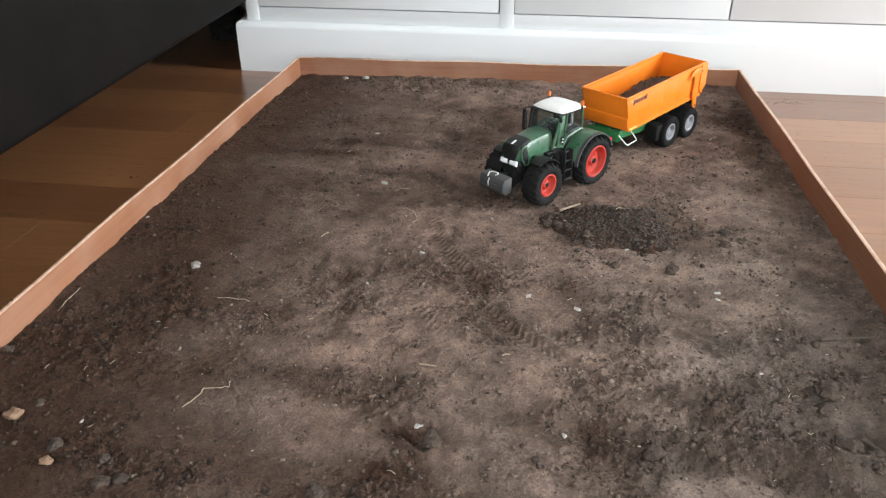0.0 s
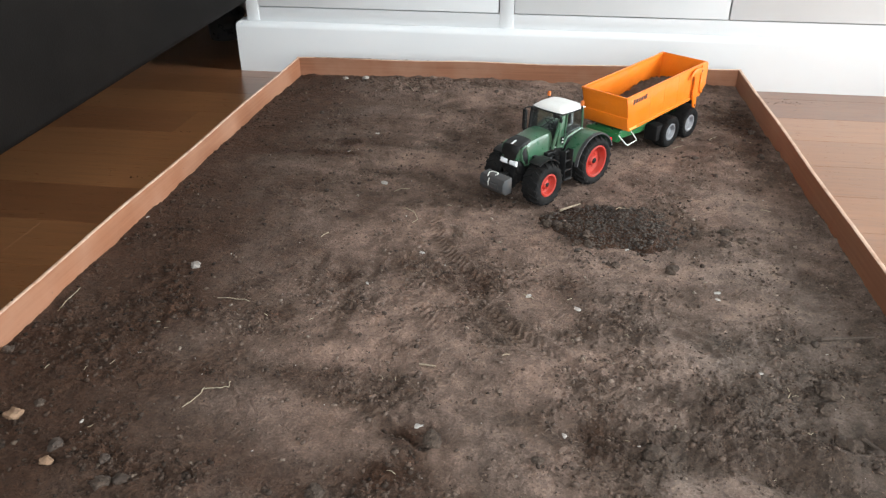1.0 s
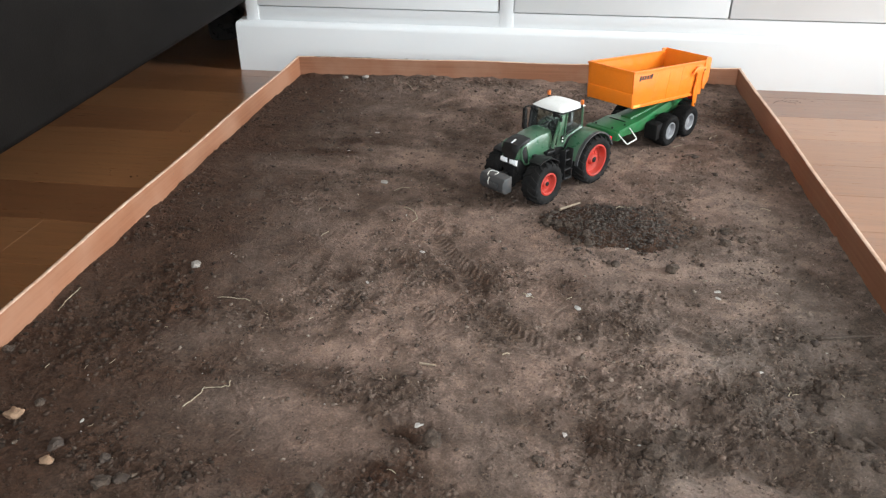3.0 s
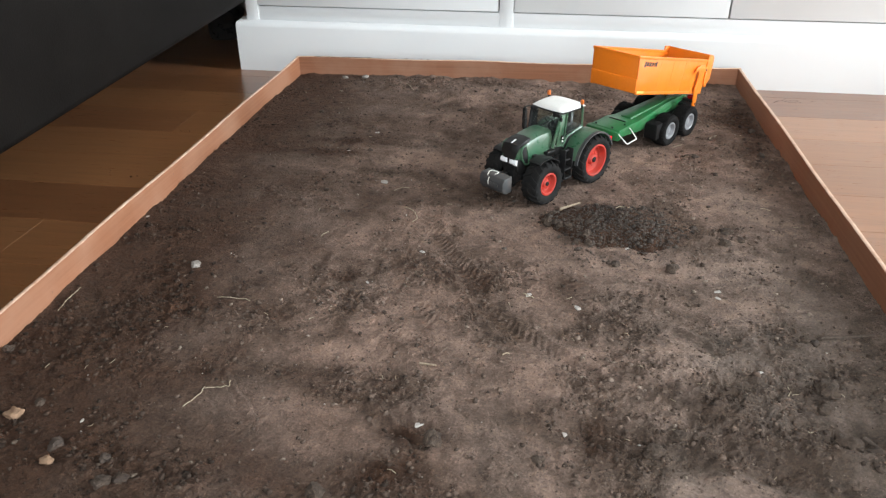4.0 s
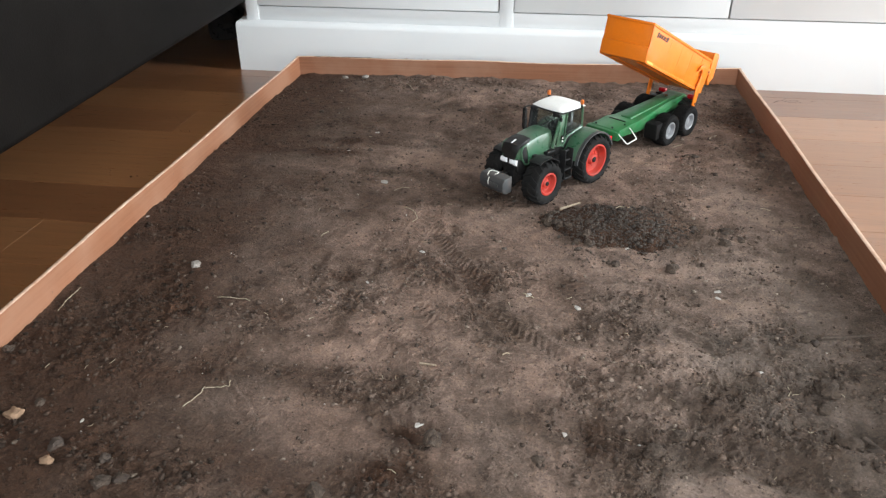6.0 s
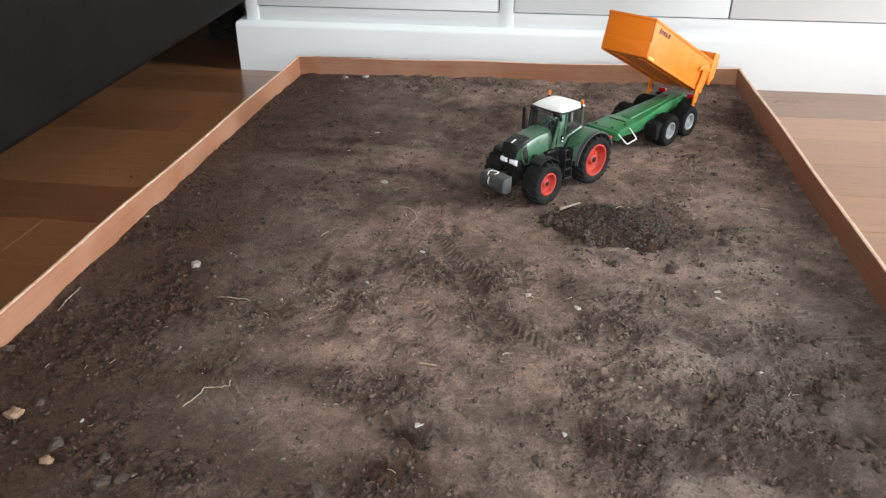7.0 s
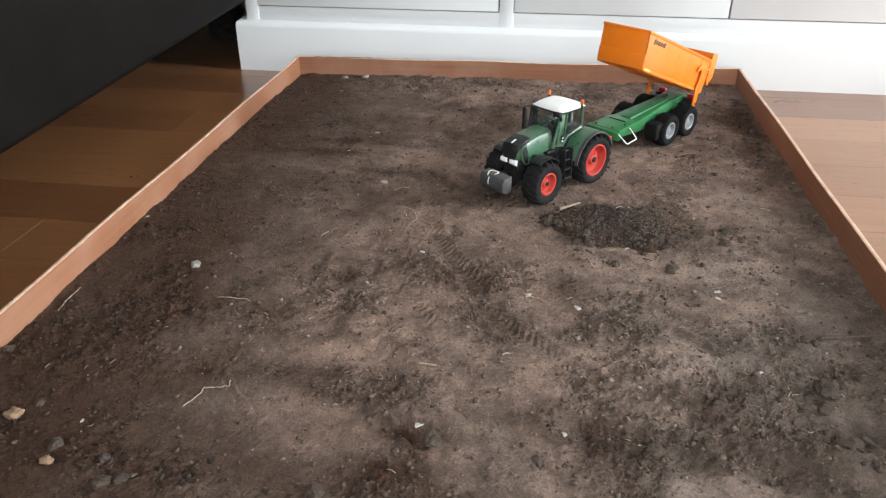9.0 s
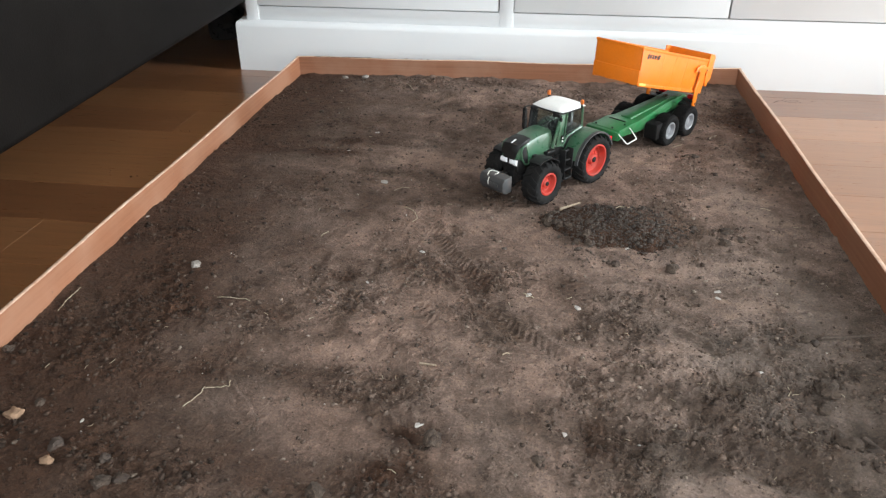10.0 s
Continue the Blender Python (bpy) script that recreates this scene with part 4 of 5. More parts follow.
    for x, w, z1 in [(0.0965, 0.0128, 0.0791), (0.1040, 0.0140, 0.0782), (0.1107, 0.0140, 0.0768), (0.1178, 0.0132, 0.0744), (0.1222, 0.0118, 0.0665)]:
        secs.append([bm.verts.new((x, y, z)) for y, z in ((w, z1 - 0.0024), (w * 0.86, z1 - 0.0002), (0, z1 + 0.0007), (-w * 0.86, z1 - 0.0002), (-w, z1 - 0.0024), (-w * 0.95, z1 - 0.006), (w * 0.95, z1 - 0.006))])
    for u, v in zip(secs, secs[1:]):
        for i in range(7):
            bm.faces.new((u[i], u[(i + 1) % 7], v[(i + 1) % 7], v[i]))
    bm.faces.new(secs[0])
    bm.faces.new(secs[-1][::-1])
    part("top_panel", bm, BLACK, bonnet, "black panel on the nose")
    bm = bmesh.new()
    box(bm, (0.1183, -0.0095, 0.042), (0.1216, 0.0095, 0.0625), 0.0012)
    for k in range(6):
        box(bm, (0.1214, -0.0080, 0.0435 + 0.0021 * k), (0.1222, 0.0080, 0.0445 + 0.0021 * k))
    prism(bm, [(0.0960, 0.0360), (0.1175, 0.0380), (0.1205, 0.0440), (0.1200, 0.0580), (0.1110, 0.0550), (0.0980, 0.0500)], -0.0132, 0.0132, 0.0012)
    part("grille", bm, BLACK, bonnet)
    for s in (1, -1):
        bm = bmesh.new()
        prism(bm, [(0.1085, 0.0730), (0.1135, 0.0715), (0.1152, 0.0670), (0.1130, 0.0580), (0.1075, 0.0500), (0.1030, 0.0495), (0.1035, 0.0560), (0.1060, 0.0650)], s * 0.0128, s * 0.0158, 0.0007)
        vent = part("side_vent", bm, BLACK, bonnet, "black mesh vent")
        bm = bmesh.new()
        loop = [(0.1090, 0.0742), (0.1145, 0.0722), (0.1164, 0.0670), (0.1142, 0.0574), (0.1080, 0.0488), (0.1018, 0.0482), (0.1022, 0.0560), (0.1050, 0.0655), (0.1090, 0.0742)]
        tube(bm, [(x, s * 0.0152, z) for x, z in loop], 0.0012, 8)
        part("vent_rim", bm, TRACTOR_GREEN, vent, "green rim round the vent")
        bm = bmesh.new()
        prism(bm, [(0.1141, 0.0500), (0.1212, 0.0490), (0.1236, 0.0520), (0.1222, 0.0562), (0.1150, 0.0565)], s * 0.0018, s * 0.0128, 0.0005)
        part("headlamp", bm, LAMP_WHITE, bonnet, "clear white headlamp")
    bm = bmesh.new()
    prism(bm, [(0.1100, 0.0770), (0.1176, 0.0745), (0.1178, 0.0757), (0.1102, 0.0783)], -0.0010, 0.0010)
    part("badge", bm, LAMP_WHITE, bonnet, "small pale badge strip")
    # front mudguards
    for s in (1, -1):
        bm = bmesh.new()
        pts = arc(WB, 0.0270, 0.0318, 62, 138, 10)
        inner = arc(WB, 0.0270, 0.0304, 62, 138, 10)
        prism(bm, pts + inner[::-1], s * 0.0215, s * 0.0390)
        box(bm, (WB - 0.003, s * 0.014, 0.055), (WB + 0.003, s * 0.026, 0.0585), 0.0008)
        part("front_mudguard", bm, BLACK, t)
    # rear mudguards
    for s in (1, -1):
        bm = bmesh.new()
        pts = arc(0.002, 0.0325, 0.0385, 12, 158, 18)
        inner = arc(0.002, 0.0325, 0.0362, 12, 158, 18)
        prism(bm, pts + inner[::-1], s * 0.0165, s * 0.0385, 0.0006)
        prism(bm, [(0.002, 0.034)] + arc(0.002, 0.0325, 0.0375, 12, 158, 18), s * 0.0160, s * 0.0205)
        mg = part("rear_mudguard", bm, TRACTOR_GREEN, t)
        bm = bmesh.new()
        pts = arc(0.002, 0.0325, 0.0383, 4, 160, 20)
        inner = arc(0.002, 0.0325, 0.0364, 4, 160, 20)
        prism(bm, pts + inner[::-1], s * 0.0386, s * 0.0432)
        part("mudguard_lip", bm, CHARCOAL, mg, "dark grey rubber lip")
        bm = bmesh.new()
        box(bm, (-0.0385, s * 0.030, 0.047), (-0.0330, s * 0.0385, 0.0545), 0.0008)
        part("tail_lamp", bm, RED_LENS, mg, "red tail lamp")
    # cab: floor tub, pillars, glass, roof
    cab = new("cab")
    cab.parent = t
    bm = bmesh.new()
    prism(bm, [(0.006, 0.046), (0.064, 0.046), (0.066, 0.062), (0.050, 0.064), (0.030, 0.074), (0.004, 0.076)], -0.0185, 0.0185, 0.001)
    part("cab_tub", bm, BLACK, cab)
    # lower green frames of the doors
    for s in (1, -1):
        bm = bmesh.new()
        tube(bm, [(0.0640, s * 0.0205, 0.060), (0.0540, s * 0.0235, 0.1020)], 0.0021, 10)
        tube(bm, [(0.0470, s * 0.0235, 0.058), (0.0440, s * 0.0245, 0.1020)], 0.0013, 8)
        tube(bm, [(0.0090, s * 0.0225, 0.074), (0.0125, s * 0.0240, 0.1025)], 0.0013, 8)
        tube(bm, [(0.0640, s * 0.0205, 0.062), (0.0470, s * 0.0235, 0.060), (0.0400, s * 0.0235, 0.070), (0.0090, s * 0.0225, 0.076)], 0.0012, 8)
        prism(bm, [(0.0590, 0.0605), (0.0475, 0.0600), (0.0445, 0.1015), (0.0530, 0.1015)], s * 0.0216, s * 0.0236, 0.0006)
        part("pillar", bm, TRACTOR_GREEN if s > 0 else BLACK, cab)
        bm = bmesh.new()
        for outline in ([(0.0460, 0.0640), (0.0400, 0.0710), (0.0095, 0.0770), (0.0125, 0.1020), (0.0435, 0.1020)],):
            prism(bm, outline, s * 0.0222, s * 0.0228)
        part("side_window", bm, GLASS, cab).visible_shadow = False
    bm = bmesh.new()
    t0 = [(0.0640, -0.0195, 0.0640), (0.0640, 0.0195, 0.0640), (0.0540, 0.0225, 0.1015), (0.0540, -0.0225, 0.1015)]
    a = [bm.verts.new(c) for c in t0]
    b = [bm.verts.new((c[0] - 0.0007, c[1], c[2])) for c in t0]
    bm.faces.new(a)
    bm.faces.new(b[::-1])
    for i in range(4):
        bm.faces.new((a[i], a[(i + 1) % 4], b[(i + 1) % 4], b[i]))
    part("windscreen", bm, GLASS, cab).visible_shadow = False
    bm = bmesh.new()
    t0 = [(0.0090, -0.0215, 0.0770), (0.0090, 0.0215, 0.0770), (0.0125, 0.0230, 0.1015), (0.0125, -0.0230, 0.1015)]
    a = [bm.verts.new(c) for c in t0]
    b = [bm.verts.new((c[0] + 0.0007, c[1], c[2])) for c in t0]
    bm.faces.new(a)
    bm.faces.new(b[::-1])
    for i in range(4):
        bm.faces.new((a[i], a[(i + 1) % 4], b[(i + 1) % 4], b[i]))
    part("rear_window", bm, GLASS, cab).visible_shadow = False
    # inside: seat, wheel, console
    bm = bmesh.new()
    box(bm, (0.014, -0.009, 0.072), (0.033, 0.009, 0.079), 0.002)
    box(bm, (0.009, -0.009, 0.076), (0.016, 0.009, 0.098), 0.002)
    part("driver_seat", bm, CHARCOAL, cab)
    bm = bmesh.new()
    box(bm, (0.054, -0.005, 0.062), (0.062, 0.005, 0.082), 0.0015)
    tube(bm, [(0.047 + 0.0035 * math.sin(k * math.tau / 16), 0.0065 * math.cos(k * math.tau / 16), 0.087 + 0.0045 * math.sin(k * math.tau / 16)) for k in range(17)], 0.0007, 6)
    tube(bm, [(0.056, 0, 0.080), (0.047, 0, 0.087)], 0.0009, 6)
    part("steering_wheel", bm, BLACK, cab)
    # roof, domed, with a dark underside frame
    bm = bmesh.new()
    box(bm, (0.0100, -0.0245, 0.1005), (0.0540, 0.0245, 0.1042), 0.0012)
    part("roof_frame", bm, BLACK, cab)
    bm = bmesh.new()
    nx, ny = 14, 12
    top, low = [], []
    for i in range(nx + 1):
        r1, r2 = [], []
        for j in range(ny + 1):
            u, v = i / nx * 2 - 1, j / ny * 2 - 1
            x, y = 0.0320 + u * 0.0240 * (1 - 0.08 * v * v), v * 0.0262 * (1 - 0.10 * (u > 0) * u * u)
            z = 0.1045 + 0.0045 * (1 - abs(u) ** 3.5) ** 0.5 * (1 - abs(v) ** 3.5) ** 0.5
            r1.append(bm.verts.new((x, y, z)))
            r2.append(bm.verts.new((x, y, 0.1038)))
        top.append(r1)
        low.append(r2)
    for i in range(nx):
        for j in range(ny):
            bm.faces.new((top[i][j], top[i + 1][j], top[i + 1][j + 1], top[i][j + 1]))
            bm.faces.new((low[i][j], low[i][j + 1], low[i + 1][j + 1], low[i + 1][j]))
    for i in range(nx):
        bm.faces.new((top[i][0], low[i][0], low[i + 1][0], top[i + 1][0]))
        bm.faces.new((top[i][ny], top[i + 1][ny], low[i + 1][ny], low[i][ny]))
    for j in range(ny):
        bm.faces.new((top[0][j], top[0][j + 1], low[0][j + 1], low[0][j]))
        bm.faces.new((top[nx][j], low[nx][j], low[nx][j + 1], top[nx][j + 1]))
    part("roof", bm, ROOF_WHITE, cab, "white domed cab roof")
    # work lamps under the roof edge
    for y in (-0.0215, -0.0165, 0.0165, 0.0215):
        bm = bmesh.new()
        lathe(bm, [(0, -0.002), (0.0021, -0.002), (0.0026, 0.0), (0.0026, 0.002), (0.0020, 0.0026), (0, 0.0026)], 14, Matrix.Translation((0.0555, y, 0.1005)) @ Matrix.Rotation(radians(-90), 4, 'Z'))
        part("work_lamp", bm, BLACK, cab)
    for x, y in ((0.0180, 0.0265), (0.0170, -0.0280)):
        bm = bmesh.new()
        tube(bm, [(x, y, 0.1025), (x, y, 0.1085)], 0.0013, 10)
        part("beacon_post", bm, BLACK, cab)
        bm = bmesh.new()
        lathe(bm, [(0, 0), (0.0023, 0), (0.0024, 0.0012), (0.0022, 0.0046), (0.0012, 0.0056), (0, 0.0058)], 16, Matrix.Translation((x, y, 0.1080)) @ Matrix.Rotation(radians(90), 4, 'X'))
        part("beacon", bm, BEACON, cab, "amber beacon")
    # mirrors on arms and the upright exhaust
    for s in (1, -1):
        bm = bmesh.new()
        tube(bm, [(0.0540, s * 0.0225, 0.1020), (0.0600, s * 0.0250, 0.1030), (0.0648, s * 0.0265, 0.1025), (0.0648, s * 0.0265, 0.0990)], 0.0010, 8) if s < 0 else tube(bm, [(0.0545, 0.0225, 0.1010), (0.0580, 0.0262, 0.1005)], 0.0009, 8)
        if s < 0:
            box(bm, (0.0630, -0.0295, 0.0740), (0.0665, -0.0235, 0.1010), 0.0012)
        else:
            box(bm, (0.0570, 0.0245, 0.0945), (0.0595, 0.0285, 0.0995), 0.0010)
        part("mirror", bm, BLACK, cab)
    bm = bmesh.new()
    tube(bm, [(0.0700, -0.0200, 0.050), (0.0700, -0.0205, 0.072), (0.0700, -0.0210, 0.090)], 0.0026, 14)
    tube(bm, [(0.0700, -0.0210, 0.090), (0.0696, -0.0214, 0.096), (0.0680, -0.0220, 0.099)], 0.0019, 12)
    part("exhaust", bm, BLACK, t)
    # door handle and small fittings by the door
    bm = bmesh.new()
    tube(bm, [(0.0500, 0.0250, 0.064), (0.0495, 0.0262, 0.074), (0.0480, 0.0255, 0.084)], 0.0008, 8)
    box(bm, (0.0480, 0.0235, 0.068), (0.0525, 0.0258, 0.074), 0.0006)
    part("door_handle", bm, BLACK, cab)
    bm = bmesh.new()
    lathe(bm, [(0, 0), (0.0013, 0), (0.0013, 0.001), (0, 0.0012)], 10, Matrix.Translation((0.0515, 0.0256, 0.0675)))
    lathe(bm, [(0, 0), (0.0011, 0), (0.0011, 0.001), (0, 0.0012)], 10, Matrix.Translation((0.0515, 0.0256, 0.0715)))
    part("door_stud", bm, WIRE, cab, "two pale round studs")
    # front linkage and ballast weight
    bm = bmesh.new()
    for s in (1, -1):
        prism(bm, [(0.1215, 0.026), (0.1375, 0.024), (0.1385, 0.029), (0.1235, 0.036)], s * 0.006, s * 0.0085, 0.0006)
    box(bm, (0.1235, -0.004, 0.036), (0.1375, 0.004, 0.041), 0.001)
    part("front_linkage", bm, BLACK, t)
    bm = bmesh.new()
    prism(bm, [(0.1355, 0.0215), (0.1475, 0.0215), (0.1520, 0.0265), (0.1525, 0.0365), (0.1495, 0.0415), (0.1355, 0.0425)], -0.0195, 0.0195, 0.0012)
    prism(bm, [(0.1515, 0.0285), (0.1537, 0.0290), (0.1537, 0.0345), (0.1515, 0.0350)], -0.0120, 0.0120, 0.0005)
    weight = part("front_weight", bm, CHARCOAL, t, "grey block front weight")
    bm = bmesh.new()
    tube(bm, [(0.1505, -0.0075, 0.0400), (0.1475, -0.0078, 0.0445), (0.1440, -0.0060, 0.0452), (0.1420, 0.0, 0.0450), (0.1440, 0.0045, 0.0455), (0.1470, 0.0050, 0.0450), (0.1475, 0.0020, 0.0435)], 0.0007, 8)
    tube(bm, [(0.1523, -0.0030, 0.0400), (0.1545, -0.0030, 0.0350), (0.1540, -0.0030, 0.0310)], 0.0007, 8)
    part("wire_hook", bm, WIRE, weight, "pale bent wire hook")
    # rear hitch
    bm = bmesh.new()
    box(bm, (-0.046, -0.005, 0.020), (-0.030, 0.005, 0.027), 0.001)
    for s in (1, -1):
        tube(bm, [(-0.022, s * 0.010, 0.024), (-0.042, s * 0.012, 0.020)], 0.0014, 8)
    part("hitch", bm, BLACK, t)


tractor()

# ---------------------------------------------------------------- the toy trailer
PIVOT_Z = 0.0513
TRAILER = pose(0.2003, 1.1858, PIVOT_Z, -0.8, 2.8, -127.1) @ Matrix.Translation((0, 0, -PIVOT_Z))


def trailer():
    t = thing("toy_trailer", "orange toy tipping trailer on a green chassis behind the tractor", "toy trailer")
    t.matrix_world = TRAILER
    for x, zc in ((0.0894, 0.0272), (0.0350, 0.0248)):
        for s in (1, -1):
            wheel(t, x, s * 0.0345, zc, 0.0235, 0.0118, 0.0225, 26, 0.0005, 0.0050, 0.0042, RIM_SILVER, s, 15 + x * 300, TRAILER_RUBBER)
    # chassis: long tapering green beam, wide plate at the front
    bm = bmesh.new()
    out = [(0.197, 0.0430), (0.198, 0.0520), (0.194, 0.0540), (0.160, 0.0545), (0.140, 0.0520), (0.060, 0.0528), (0.004, 0.0535), (-0.004, 0.0470), (0.000, 0.0370), (0.060, 0.0340), (0.130, 0.0330), (0.165, 0.0400)]
    prism(bm, out, -0.0165, 0.0165, 0.0010, None, lambda x, z: 0.86 if x < 0.09 else 0.86 + 0.54 * min(1, (x - 0.09) / 0.07))
    chassis = part("chassis", bm, GREEN, t, "bright green chassis")
    bm = bmesh.new()
    prism(bm, [(0.150, 0.0480), (0.020, 0.0490), (0.020, 0.0545), (0.142, 0.0540)], -0.0085, 0.0085, 0.0008)
    part("top_plate", bm, GREEN, chassis)
    bm = bmesh.new()
    box(bm, (0.1900, -0.0285, 0.0400), (0.2010, 0.0255, 0.0530), 0.0025)
    part("front_beam", bm, GREEN, chassis)
    bm = bmesh.new()
    box(bm, (0.161, -0.0150, 0.0540), (0.163, 0.0120, 0.0553), 0.0004)
    part("fitting", bm, BLACK, chassis)
    for x, y in ((0.192, -0.017), (0.192, 0.010), (0.172, 0.017)):
        bm = bmesh.new()
        lathe(bm, [(0, 0), (0.0013, 0), (0.0013, 0.002), (0, 0.0024)], 10, Matrix.Translation((x, y, 0.0538)) @ Matrix.Rotation(radians(90), 4, 'X'))
        part("bolt", bm, BLACK, chassis)
    bm = bmesh.new()
    prism(bm, [(0.180, 0.0400), (0.194, 0.0520), (0.204, 0.0500), (0.236, 0.0300), (0.246, 0.0262), (0.244, 0.0222), (0.230, 0.0240)], -0.006, 0.006, 0.0010)
    part("drawbar", bm, GREEN, t)
    # axles and black bogie
    bm = bmesh.new()
    for x, zc in ((0.0894, 0.0272), (0.0350, 0.0248)):
        tube(bm, [(x, -0.030, zc), (x, 0.030, zc)], 0.0038, 12)
    box(bm, (0.020, -0.0190, 0.0270), (0.098, 0.0190, 0.0360), 0.002)
    part("bogie", bm, BLACK, t)
    # black mudguards over the tandem
    for s in (1, -1):
        bm = bmesh.new()
        box(bm, (0.100, s * 0.0185, 0.020), (0.122, s * 0.0400, 0.0440), 0.003)
        part("side_box", bm, TRAILER_RUBBER, t)
    # hydraulic ram
    bm = bmesh.new()
    tube(bm, [(0.034, 0, 0.046), (0.036, 0, 0.0570)], 0.0022, 14)
    part("ram", bm, STEEL, t)
    # bent wire stand
    bm = bmesh.new()
    tube(bm, [(0.1990, 0.0205, 0.0520), (0.1985, 0.0240, 0.0515), (0.1925, 0.0345, 0.0385), (0.1905, 0.0360, 0.0370), (0.1695, 0.0360, 0.0378), (0.1680, 0.0345, 0.0392), (0.1675, 0.0240, 0.0490), (0.1680, 0.0205, 0.0495)], 0.0009, 10)
    part("wire_stand", bm, WIRE, t, "pale bent wire stand")
    # rear posts that carry the tipping hinge, and the red lamps
    for s in (1, -1):
        bm = bmesh.new()
        box(bm, (0.010, s * 0.0130, 0.0400), (0.022, s * 0.0370, 0.0450), 0.0010)
        box(bm, (-0.0020, s * 0.0130, 0.0400), (0.0110, s * 0.0320, 0.0478), 0.0010)
        part("hinge_beam", bm, BLACK, t)
        bm = bmesh.new()
        box(bm, (-0.0010, s * 0.0190, 0.0475), (0.0050, s * 0.0310, 0.0535), 0.0012)
        part("tail_lamp", bm, LAMP_RED, t, "red tail lamp")
    return t


def tipper(parent):
    """The tipping body; its origin is the hinge at the rear."""
    L, LB, XR, ZB, ZT, W = 0.205, 0.194, -0.001, 0.0073, 0.0566, 0.0363
    b = new("tipping_body")
    b.parent = parent
    th = 0.0016

    bm = bmesh.new()
    prism(bm, [(0.004, ZB), (LB, ZB), (LB + 0.0004, ZB + 0.0018), (0.004, ZB + 0.0018)], -W + 0.0006, W - 0.0006)
    for y in (-0.020, 0.020):
        box(bm, (0.004, y - 0.003, ZB - 0.0016), (LB - 0.012, y + 0.003, ZB))
    part("body_floor", bm, ORANGE, b)
    for s in (1, -1):
        bm = bmesh.new()
        prism(bm, [(0.001, ZB), (LB, ZB), (L, ZT), (XR, ZT)], s * (W - th), s * W, 0.0003)
        # rolled top edge, bottom sill and pressed upright creases
        prism(bm, [(XR, ZT - 0.0030), (L - 0.0006, ZT - 0.0030), (L, ZT + 0.0006), (XR, ZT + 0.0006)], s * (W - th - 0.0002), s * (W + 0.0010), 0.0004)
        prism(bm, [(0.002, ZB - 0.0012), (LB - 0.001, ZB - 0.0012), (LB + 0.0006, ZB + 0.0030), (0.002, ZB + 0.0030)], s * (W - 0.002), s * (W + 0.0007), 0.0004)
        for k in range(4):
            x = 0.034 + k * 0.036
            prism(bm, [(x, ZB + 0.003), (x + 0.0012, ZB + 0.003), (x + 0.0012, ZT - 0.003), (x, ZT - 0.003)], s * (W - 0.0004), s * (W + 0.00010))
        side = part("side_wall", bm, ORANGE, b)
        bm = bmesh.new()
        for k in range(6):
            x = 0.024 + k * 0.028
            prism(bm, [(x, ZB + 0.0002), (x + 0.015, ZB + 0.0002), (x + 0.0155, ZB + 0.0026), (x + 0.0005, ZB + 0.0026)], s * (W + 0.0006), s * (W + 0.0010))
        part("reflector", bm, ORANGE, side)
        bm = bmesh.new()
        prism(bm, [(LB - 0.019, ZB + 0.0006), (LB - 0.002, ZB + 0.0006), (LB - 0.0012, ZB + 0.0036), (LB - 0.0182, ZB + 0.0036)], s * (W + 0.0006), s * (W + 0.0012))
        part("reflector", bm, YELLOW_MARK, side, "pale yellow reflector strip")
        # slanting dark emblem, kept as plain strokes
        bm = bmesh.new()
        for k, (w, h, lift) in enumerate(((0.0048, 0.0072, -0.0012), (0.0054, 0.0054, 0), (0.0052, 0.0054, 0), (0.0054, 0.0054, 0), (0.0020, 0.0054, 0), (0.0056, 0.0064, 0))):
            x = L - 0.0165 - sum((0.0048, 0.0054, 0.0052, 0.0054, 0.0020, 0.0056)[:k]) - 0.0011 * k
            z = ZT - 0.0125 + lift
            prism(bm, [(x, z), (x - w * 0.8, z), (x - w * 0.8 - 0.0014, z + h), (x - 0.0014, z + h)], s * (W - 0.0002), s * (W + 0.0004))
        part("emblem", bm, DECAL, side, "dark slanting emblem")
    # front wall in two pressed fields
    bm = bmesh.new()

    def fx(z):
        return LB + (L - LB) * (z - ZB) / (ZT - ZB)
    prism(bm, [(fx(ZB), ZB), (fx(ZT), ZT), (fx(ZT) - th, ZT), (fx(ZB) - th, ZB)], -W, W, 0.0003)
    zc = ZB + 0.40 * (ZT - ZB)
    prism(bm, [(fx(ZB) - 0.0004, ZB), (fx(zc) - 0.0004, zc), (fx(zc) + 0.0010, zc - 0.0012), (fx(ZB) + 0.0010, ZB)], -W, W, 0.0003)
    prism(bm, [(fx(ZT) - 0.0018, ZT - 0.0026), (fx(ZT) + 0.0008, ZT - 0.0026), (fx(ZT) + 0.0010, ZT + 0.0006), (fx(ZT) - 0.0018, ZT + 0.0006)], -W - 0.0008, W + 0.0008, 0.0004)
    part("front_wall", bm, ORANGE, b)
    # tailgate with flanges and its bent swing arms
    bm = bmesh.new()
    prism(bm, [(-0.0012, ZB + 0.002), (-0.0036, ZT + 0.0004), (-0.0056, ZT + 0.0004), (-0.0034, ZB + 0.002)], -W - 0.0008, W + 0.0008, 0.0004)
    for s in (1, -1):
        prism(bm, [(0.0080, ZT + 0.0010), (-0.0050, ZT + 0.0006), (-0.0095, ZT - 0.004), (-0.0098, ZB + 0.014), (-0.0030, ZB + 0.008), (0.0030, ZB + 0.002), (0.0075, ZB + 0.010), (0.0090, ZB + 0.030)], s * (W - 0.0004), s * (W + 0.0016), 0.0004)
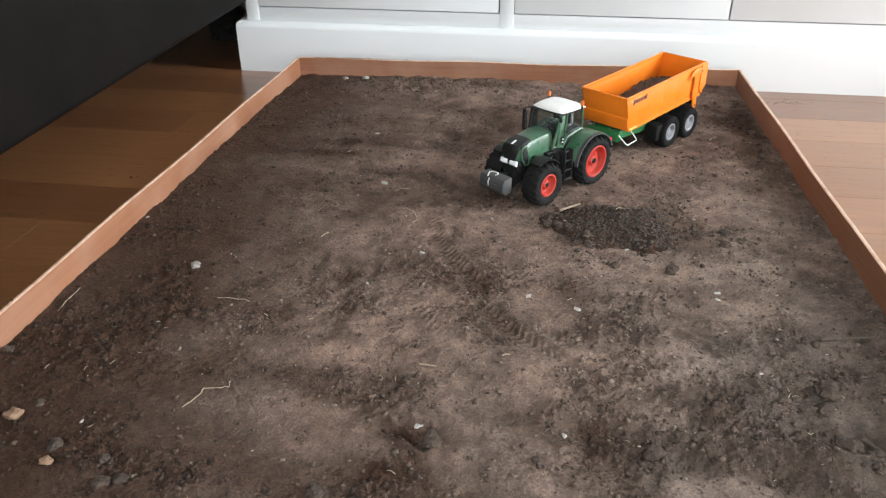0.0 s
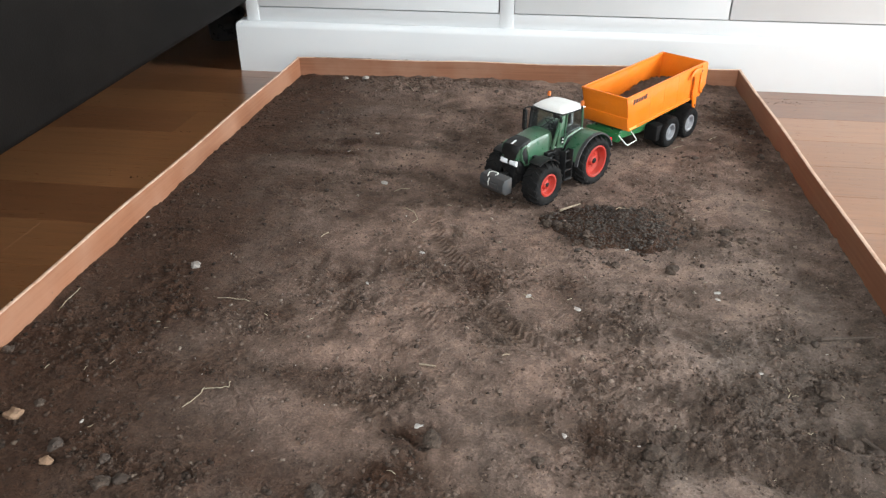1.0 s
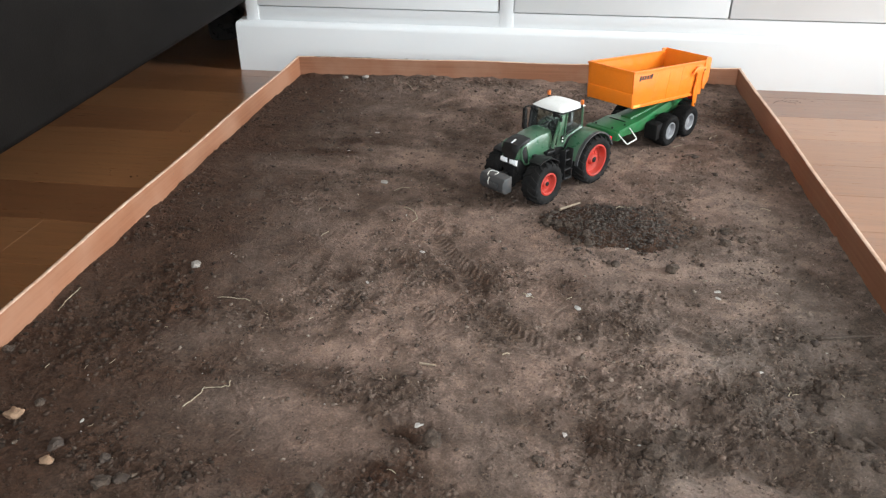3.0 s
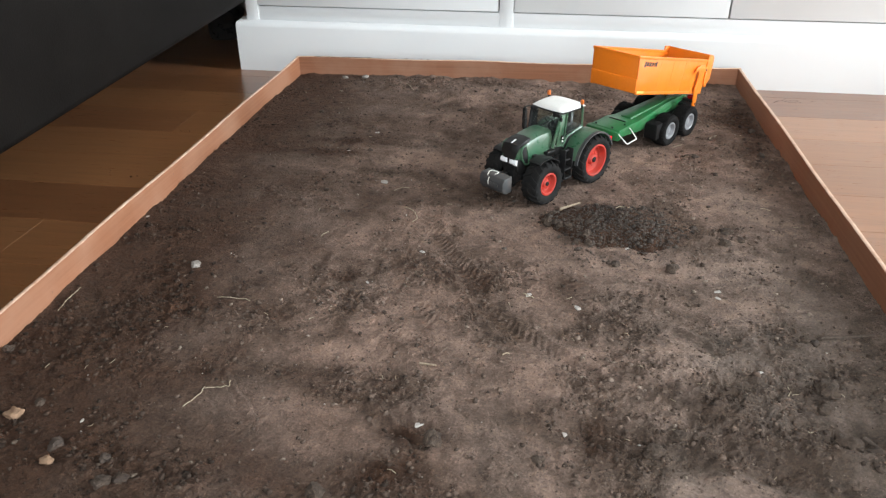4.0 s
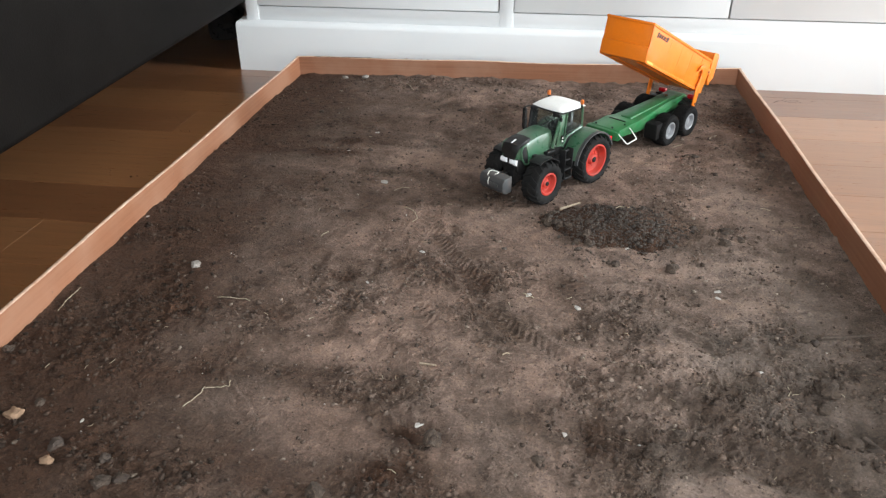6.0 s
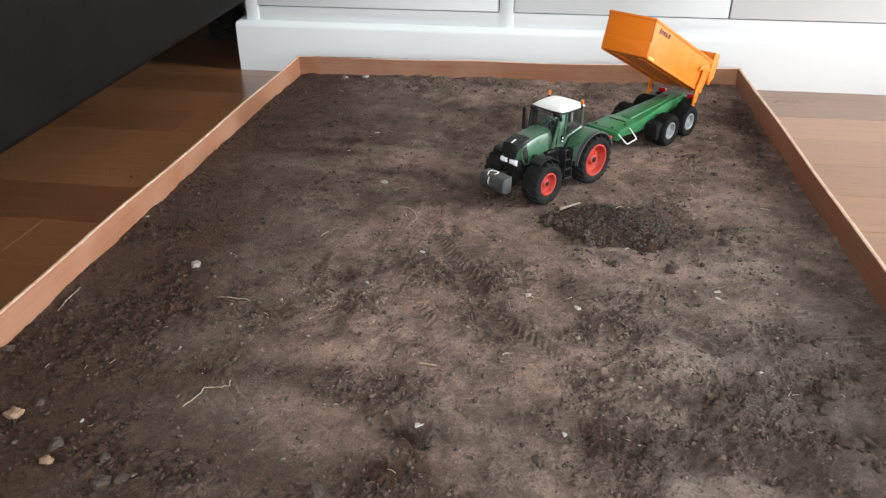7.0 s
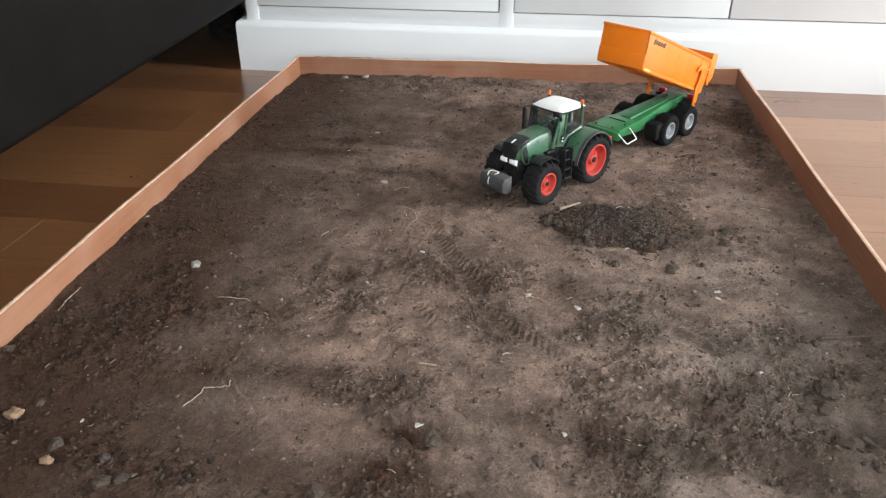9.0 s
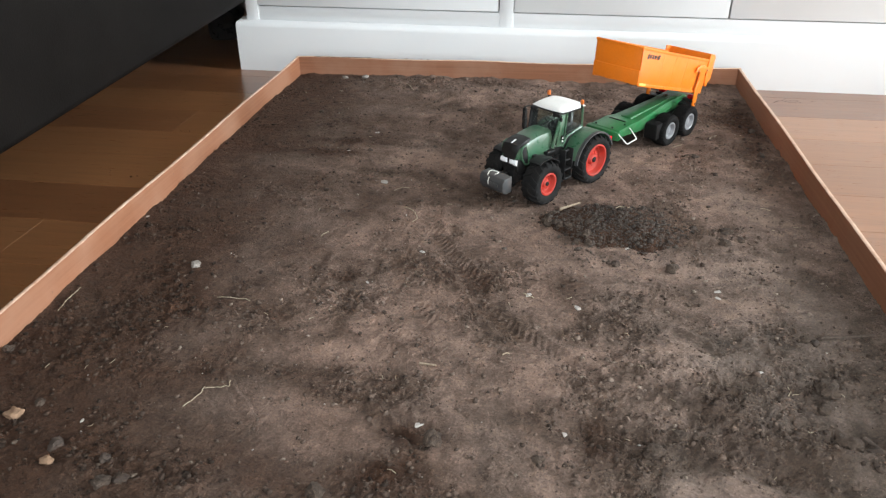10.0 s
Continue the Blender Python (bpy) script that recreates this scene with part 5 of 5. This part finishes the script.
    part("tailgate", bm, ORANGE, b)
    return b


def swing_arm(parent, s):
    """A bent orange arm pinned to the chassis at its lower end, which is its origin."""
    bm = bmesh.new()
    outline = [(-0.004, -0.004), (0.0, -0.0062), (0.005, -0.004), (0.010, 0.008), (0.0165, 0.020), (0.0185, 0.036), (0.0225, 0.0455), (0.0280, 0.0480), (0.0325, 0.0430), (0.0350, 0.0440), (0.0335, 0.0510), (0.0265, 0.0560),
               (0.016, 0.0565), (0.004, 0.0545), (-0.003, 0.0520), (-0.002, 0.0465), (0.0055, 0.0470), (0.0080, 0.0400), (0.0045, 0.020), (-0.002, 0.006)]
    prism(bm, [(x - 0.012 * max(z, 0) / 0.05, z) for x, z in outline], s * 0.0382, s * 0.0402, 0.0006)
    arm = part("swing_arm", bm, ORANGE, parent, "bent orange swing arm")
    for x, z in ((0.0, -0.0008), (-0.0085, 0.0500)):
        bm = bmesh.new()
        lathe(bm, [(0, s * 0.0396), (0.0017, s * 0.0396), (0.0017, s * 0.0406), (0, s * 0.0408)], 12, Matrix.Translation((x, 0, z)))
        part("hinge_pin", bm, DECAL, arm, "dark hinge pin")
    return arm


trailer_root = trailer()
swing_arms = [swing_arm(trailer_root, s) for s in (1, -1)]
tipping_body = tipper(trailer_root)
tailgate = next(o for o in tipping_body.children if o.name.startswith("tailgate"))


def load():
    """The soil carried in the tipping body; its origin is the hinge."""
    bm = bmesh.new()
    nx, ny = 60, 36
    top, low = [], []
    for i in range(nx + 1):
        r1, r2 = [], []
        for j in range(ny + 1):
            x, y = 0.002 + 0.190 * i / nx, -0.0345 + 0.069 * j / ny
            mound = 0.006 + 0.018 * math.exp(-((x - 0.055) / 0.055) ** 2 - ((y + 0.004) / 0.036) ** 2)
            z = 0.0095 + mound + 0.0050 * noise.noise(Vector((x * 60, y * 60, 5))) + 0.0028 * noise.noise(Vector((x * 190, y * 190, 8)))
            r1.append(bm.verts.new((x, y, max(z, 0.0115))))
            r2.append(bm.verts.new((x, y, 0.0092)))
        top.append(r1)
        low.append(r2)
    for i in range(nx):
        for j in range(ny):
            bm.faces.new((top[i][j], top[i + 1][j], top[i + 1][j + 1], top[i][j + 1]))
            bm.faces.new((low[i][j], low[i][j + 1], low[i + 1][j + 1], low[i + 1][j]))
        bm.faces.new((top[i][0], low[i][0], low[i + 1][0], top[i + 1][0]))
        bm.faces.new((top[i][ny], top[i + 1][ny], low[i + 1][ny], low[i][ny]))
    for j in range(ny):
        bm.faces.new((top[0][j], top[0][j + 1], low[0][j + 1], low[0][j]))
        bm.faces.new((top[nx][j], low[nx][j], low[nx][j + 1], top[nx][j + 1]))
    return tagged(link_mesh("soil_load", bm, SOIL_DARK), "load of dark crumbly soil in the tipping trailer", "soil load", kind="stuff")


soil_load = load()

# ---------------------------------------------------------------- floor planks
def planks():
    """Rows of boards across the room; now and then a board is of darker wood."""
    meshes = {}
    r = random.Random(9)
    dark = {-1: 1.0, 0: 1.0, -3: -0.60, -6: -0.2}      # row, and how far east its dark board reaches
    for row in range(-24, 6):
        y0 = 1.412 + 0.1065 * row
        x = dark[row] if row in dark and dark[row] < 0.99 else -1.95 + r.uniform(0, 1.2)
        while x > -1.9:
            x -= 1.2
        cells = []
        while x < 4.49:
            nxt = min(x + 1.2, 4.49)
            cells.append((max(x, -1.99), nxt))
            x = nxt
        for a, b in cells:
            length = round(b - a, 3)
            if length < 0.02:
                continue
            wood = PLANK_DARK if row in dark and a < dark[row] - 0.01 else PLANK_LIGHT
            key = (length, wood.name)
            if key not in meshes:
                bm = bmesh.new()
                box(bm, (0.0001, 0.0002, -0.0085), (length - 0.0001, 0.1063, 0.0), 0.0002, None, 1)
                me = bpy.data.meshes.new("plank")
                bm.to_mesh(me)
                bm.free()
                me.materials.append(wood)
                meshes[key] = me
            ob = new("plank", meshes[key])
            ob.parent = floor
            ob.location = (a, y0, FLOOR_Z)


planks()


# ---------------------------------------------------------------- what moves
def motions():
    tilt = [(0.0, 0.0), (0.9, 0.0), (1.2, 0.9), (1.5, 2.2), (2.0, 4.2), (2.5, 6.3), (2.8, 7.9), (3.3, 10.9), (3.8, 13.6), (4.0, 14.9), (4.5, 18.1), (5.0, 21.3), (5.5, 24.4), (5.9, 26.8),
            (6.3, 28.6), (6.6, 29.1), (7.0, 29.1), (7.6, 29.1), (8.0, 28.5), (8.5, 26.3), (9.0, 24.3), (9.5, 21.2), (10.0, 18.2)]
    walk(tipping_body, [(s, pose(0, 0, PIVOT_Z, 0, -a, 0)) for s, a in tilt])
    # the arms push the tailgate up and open as the body tips
    walk(tailgate, [(s, pose(-0.003 * a / 30, 0, 0.0566 + 0.013 * a / 30, 0, 0.35 * a, 0) @ Matrix.Translation((0, 0, -0.0566))) for s, a in tilt])
    for arm in swing_arms:
        walk(arm, [(s, pose(0.020, 0, PIVOT_Z - 0.0025, 0, -a, 0)) for s, a in tilt])
    walk(soil_load, [(s, TRAILER @ pose(0, 0, PIVOT_Z, 0, -a, 0)) for s, a in tilt])


motions()
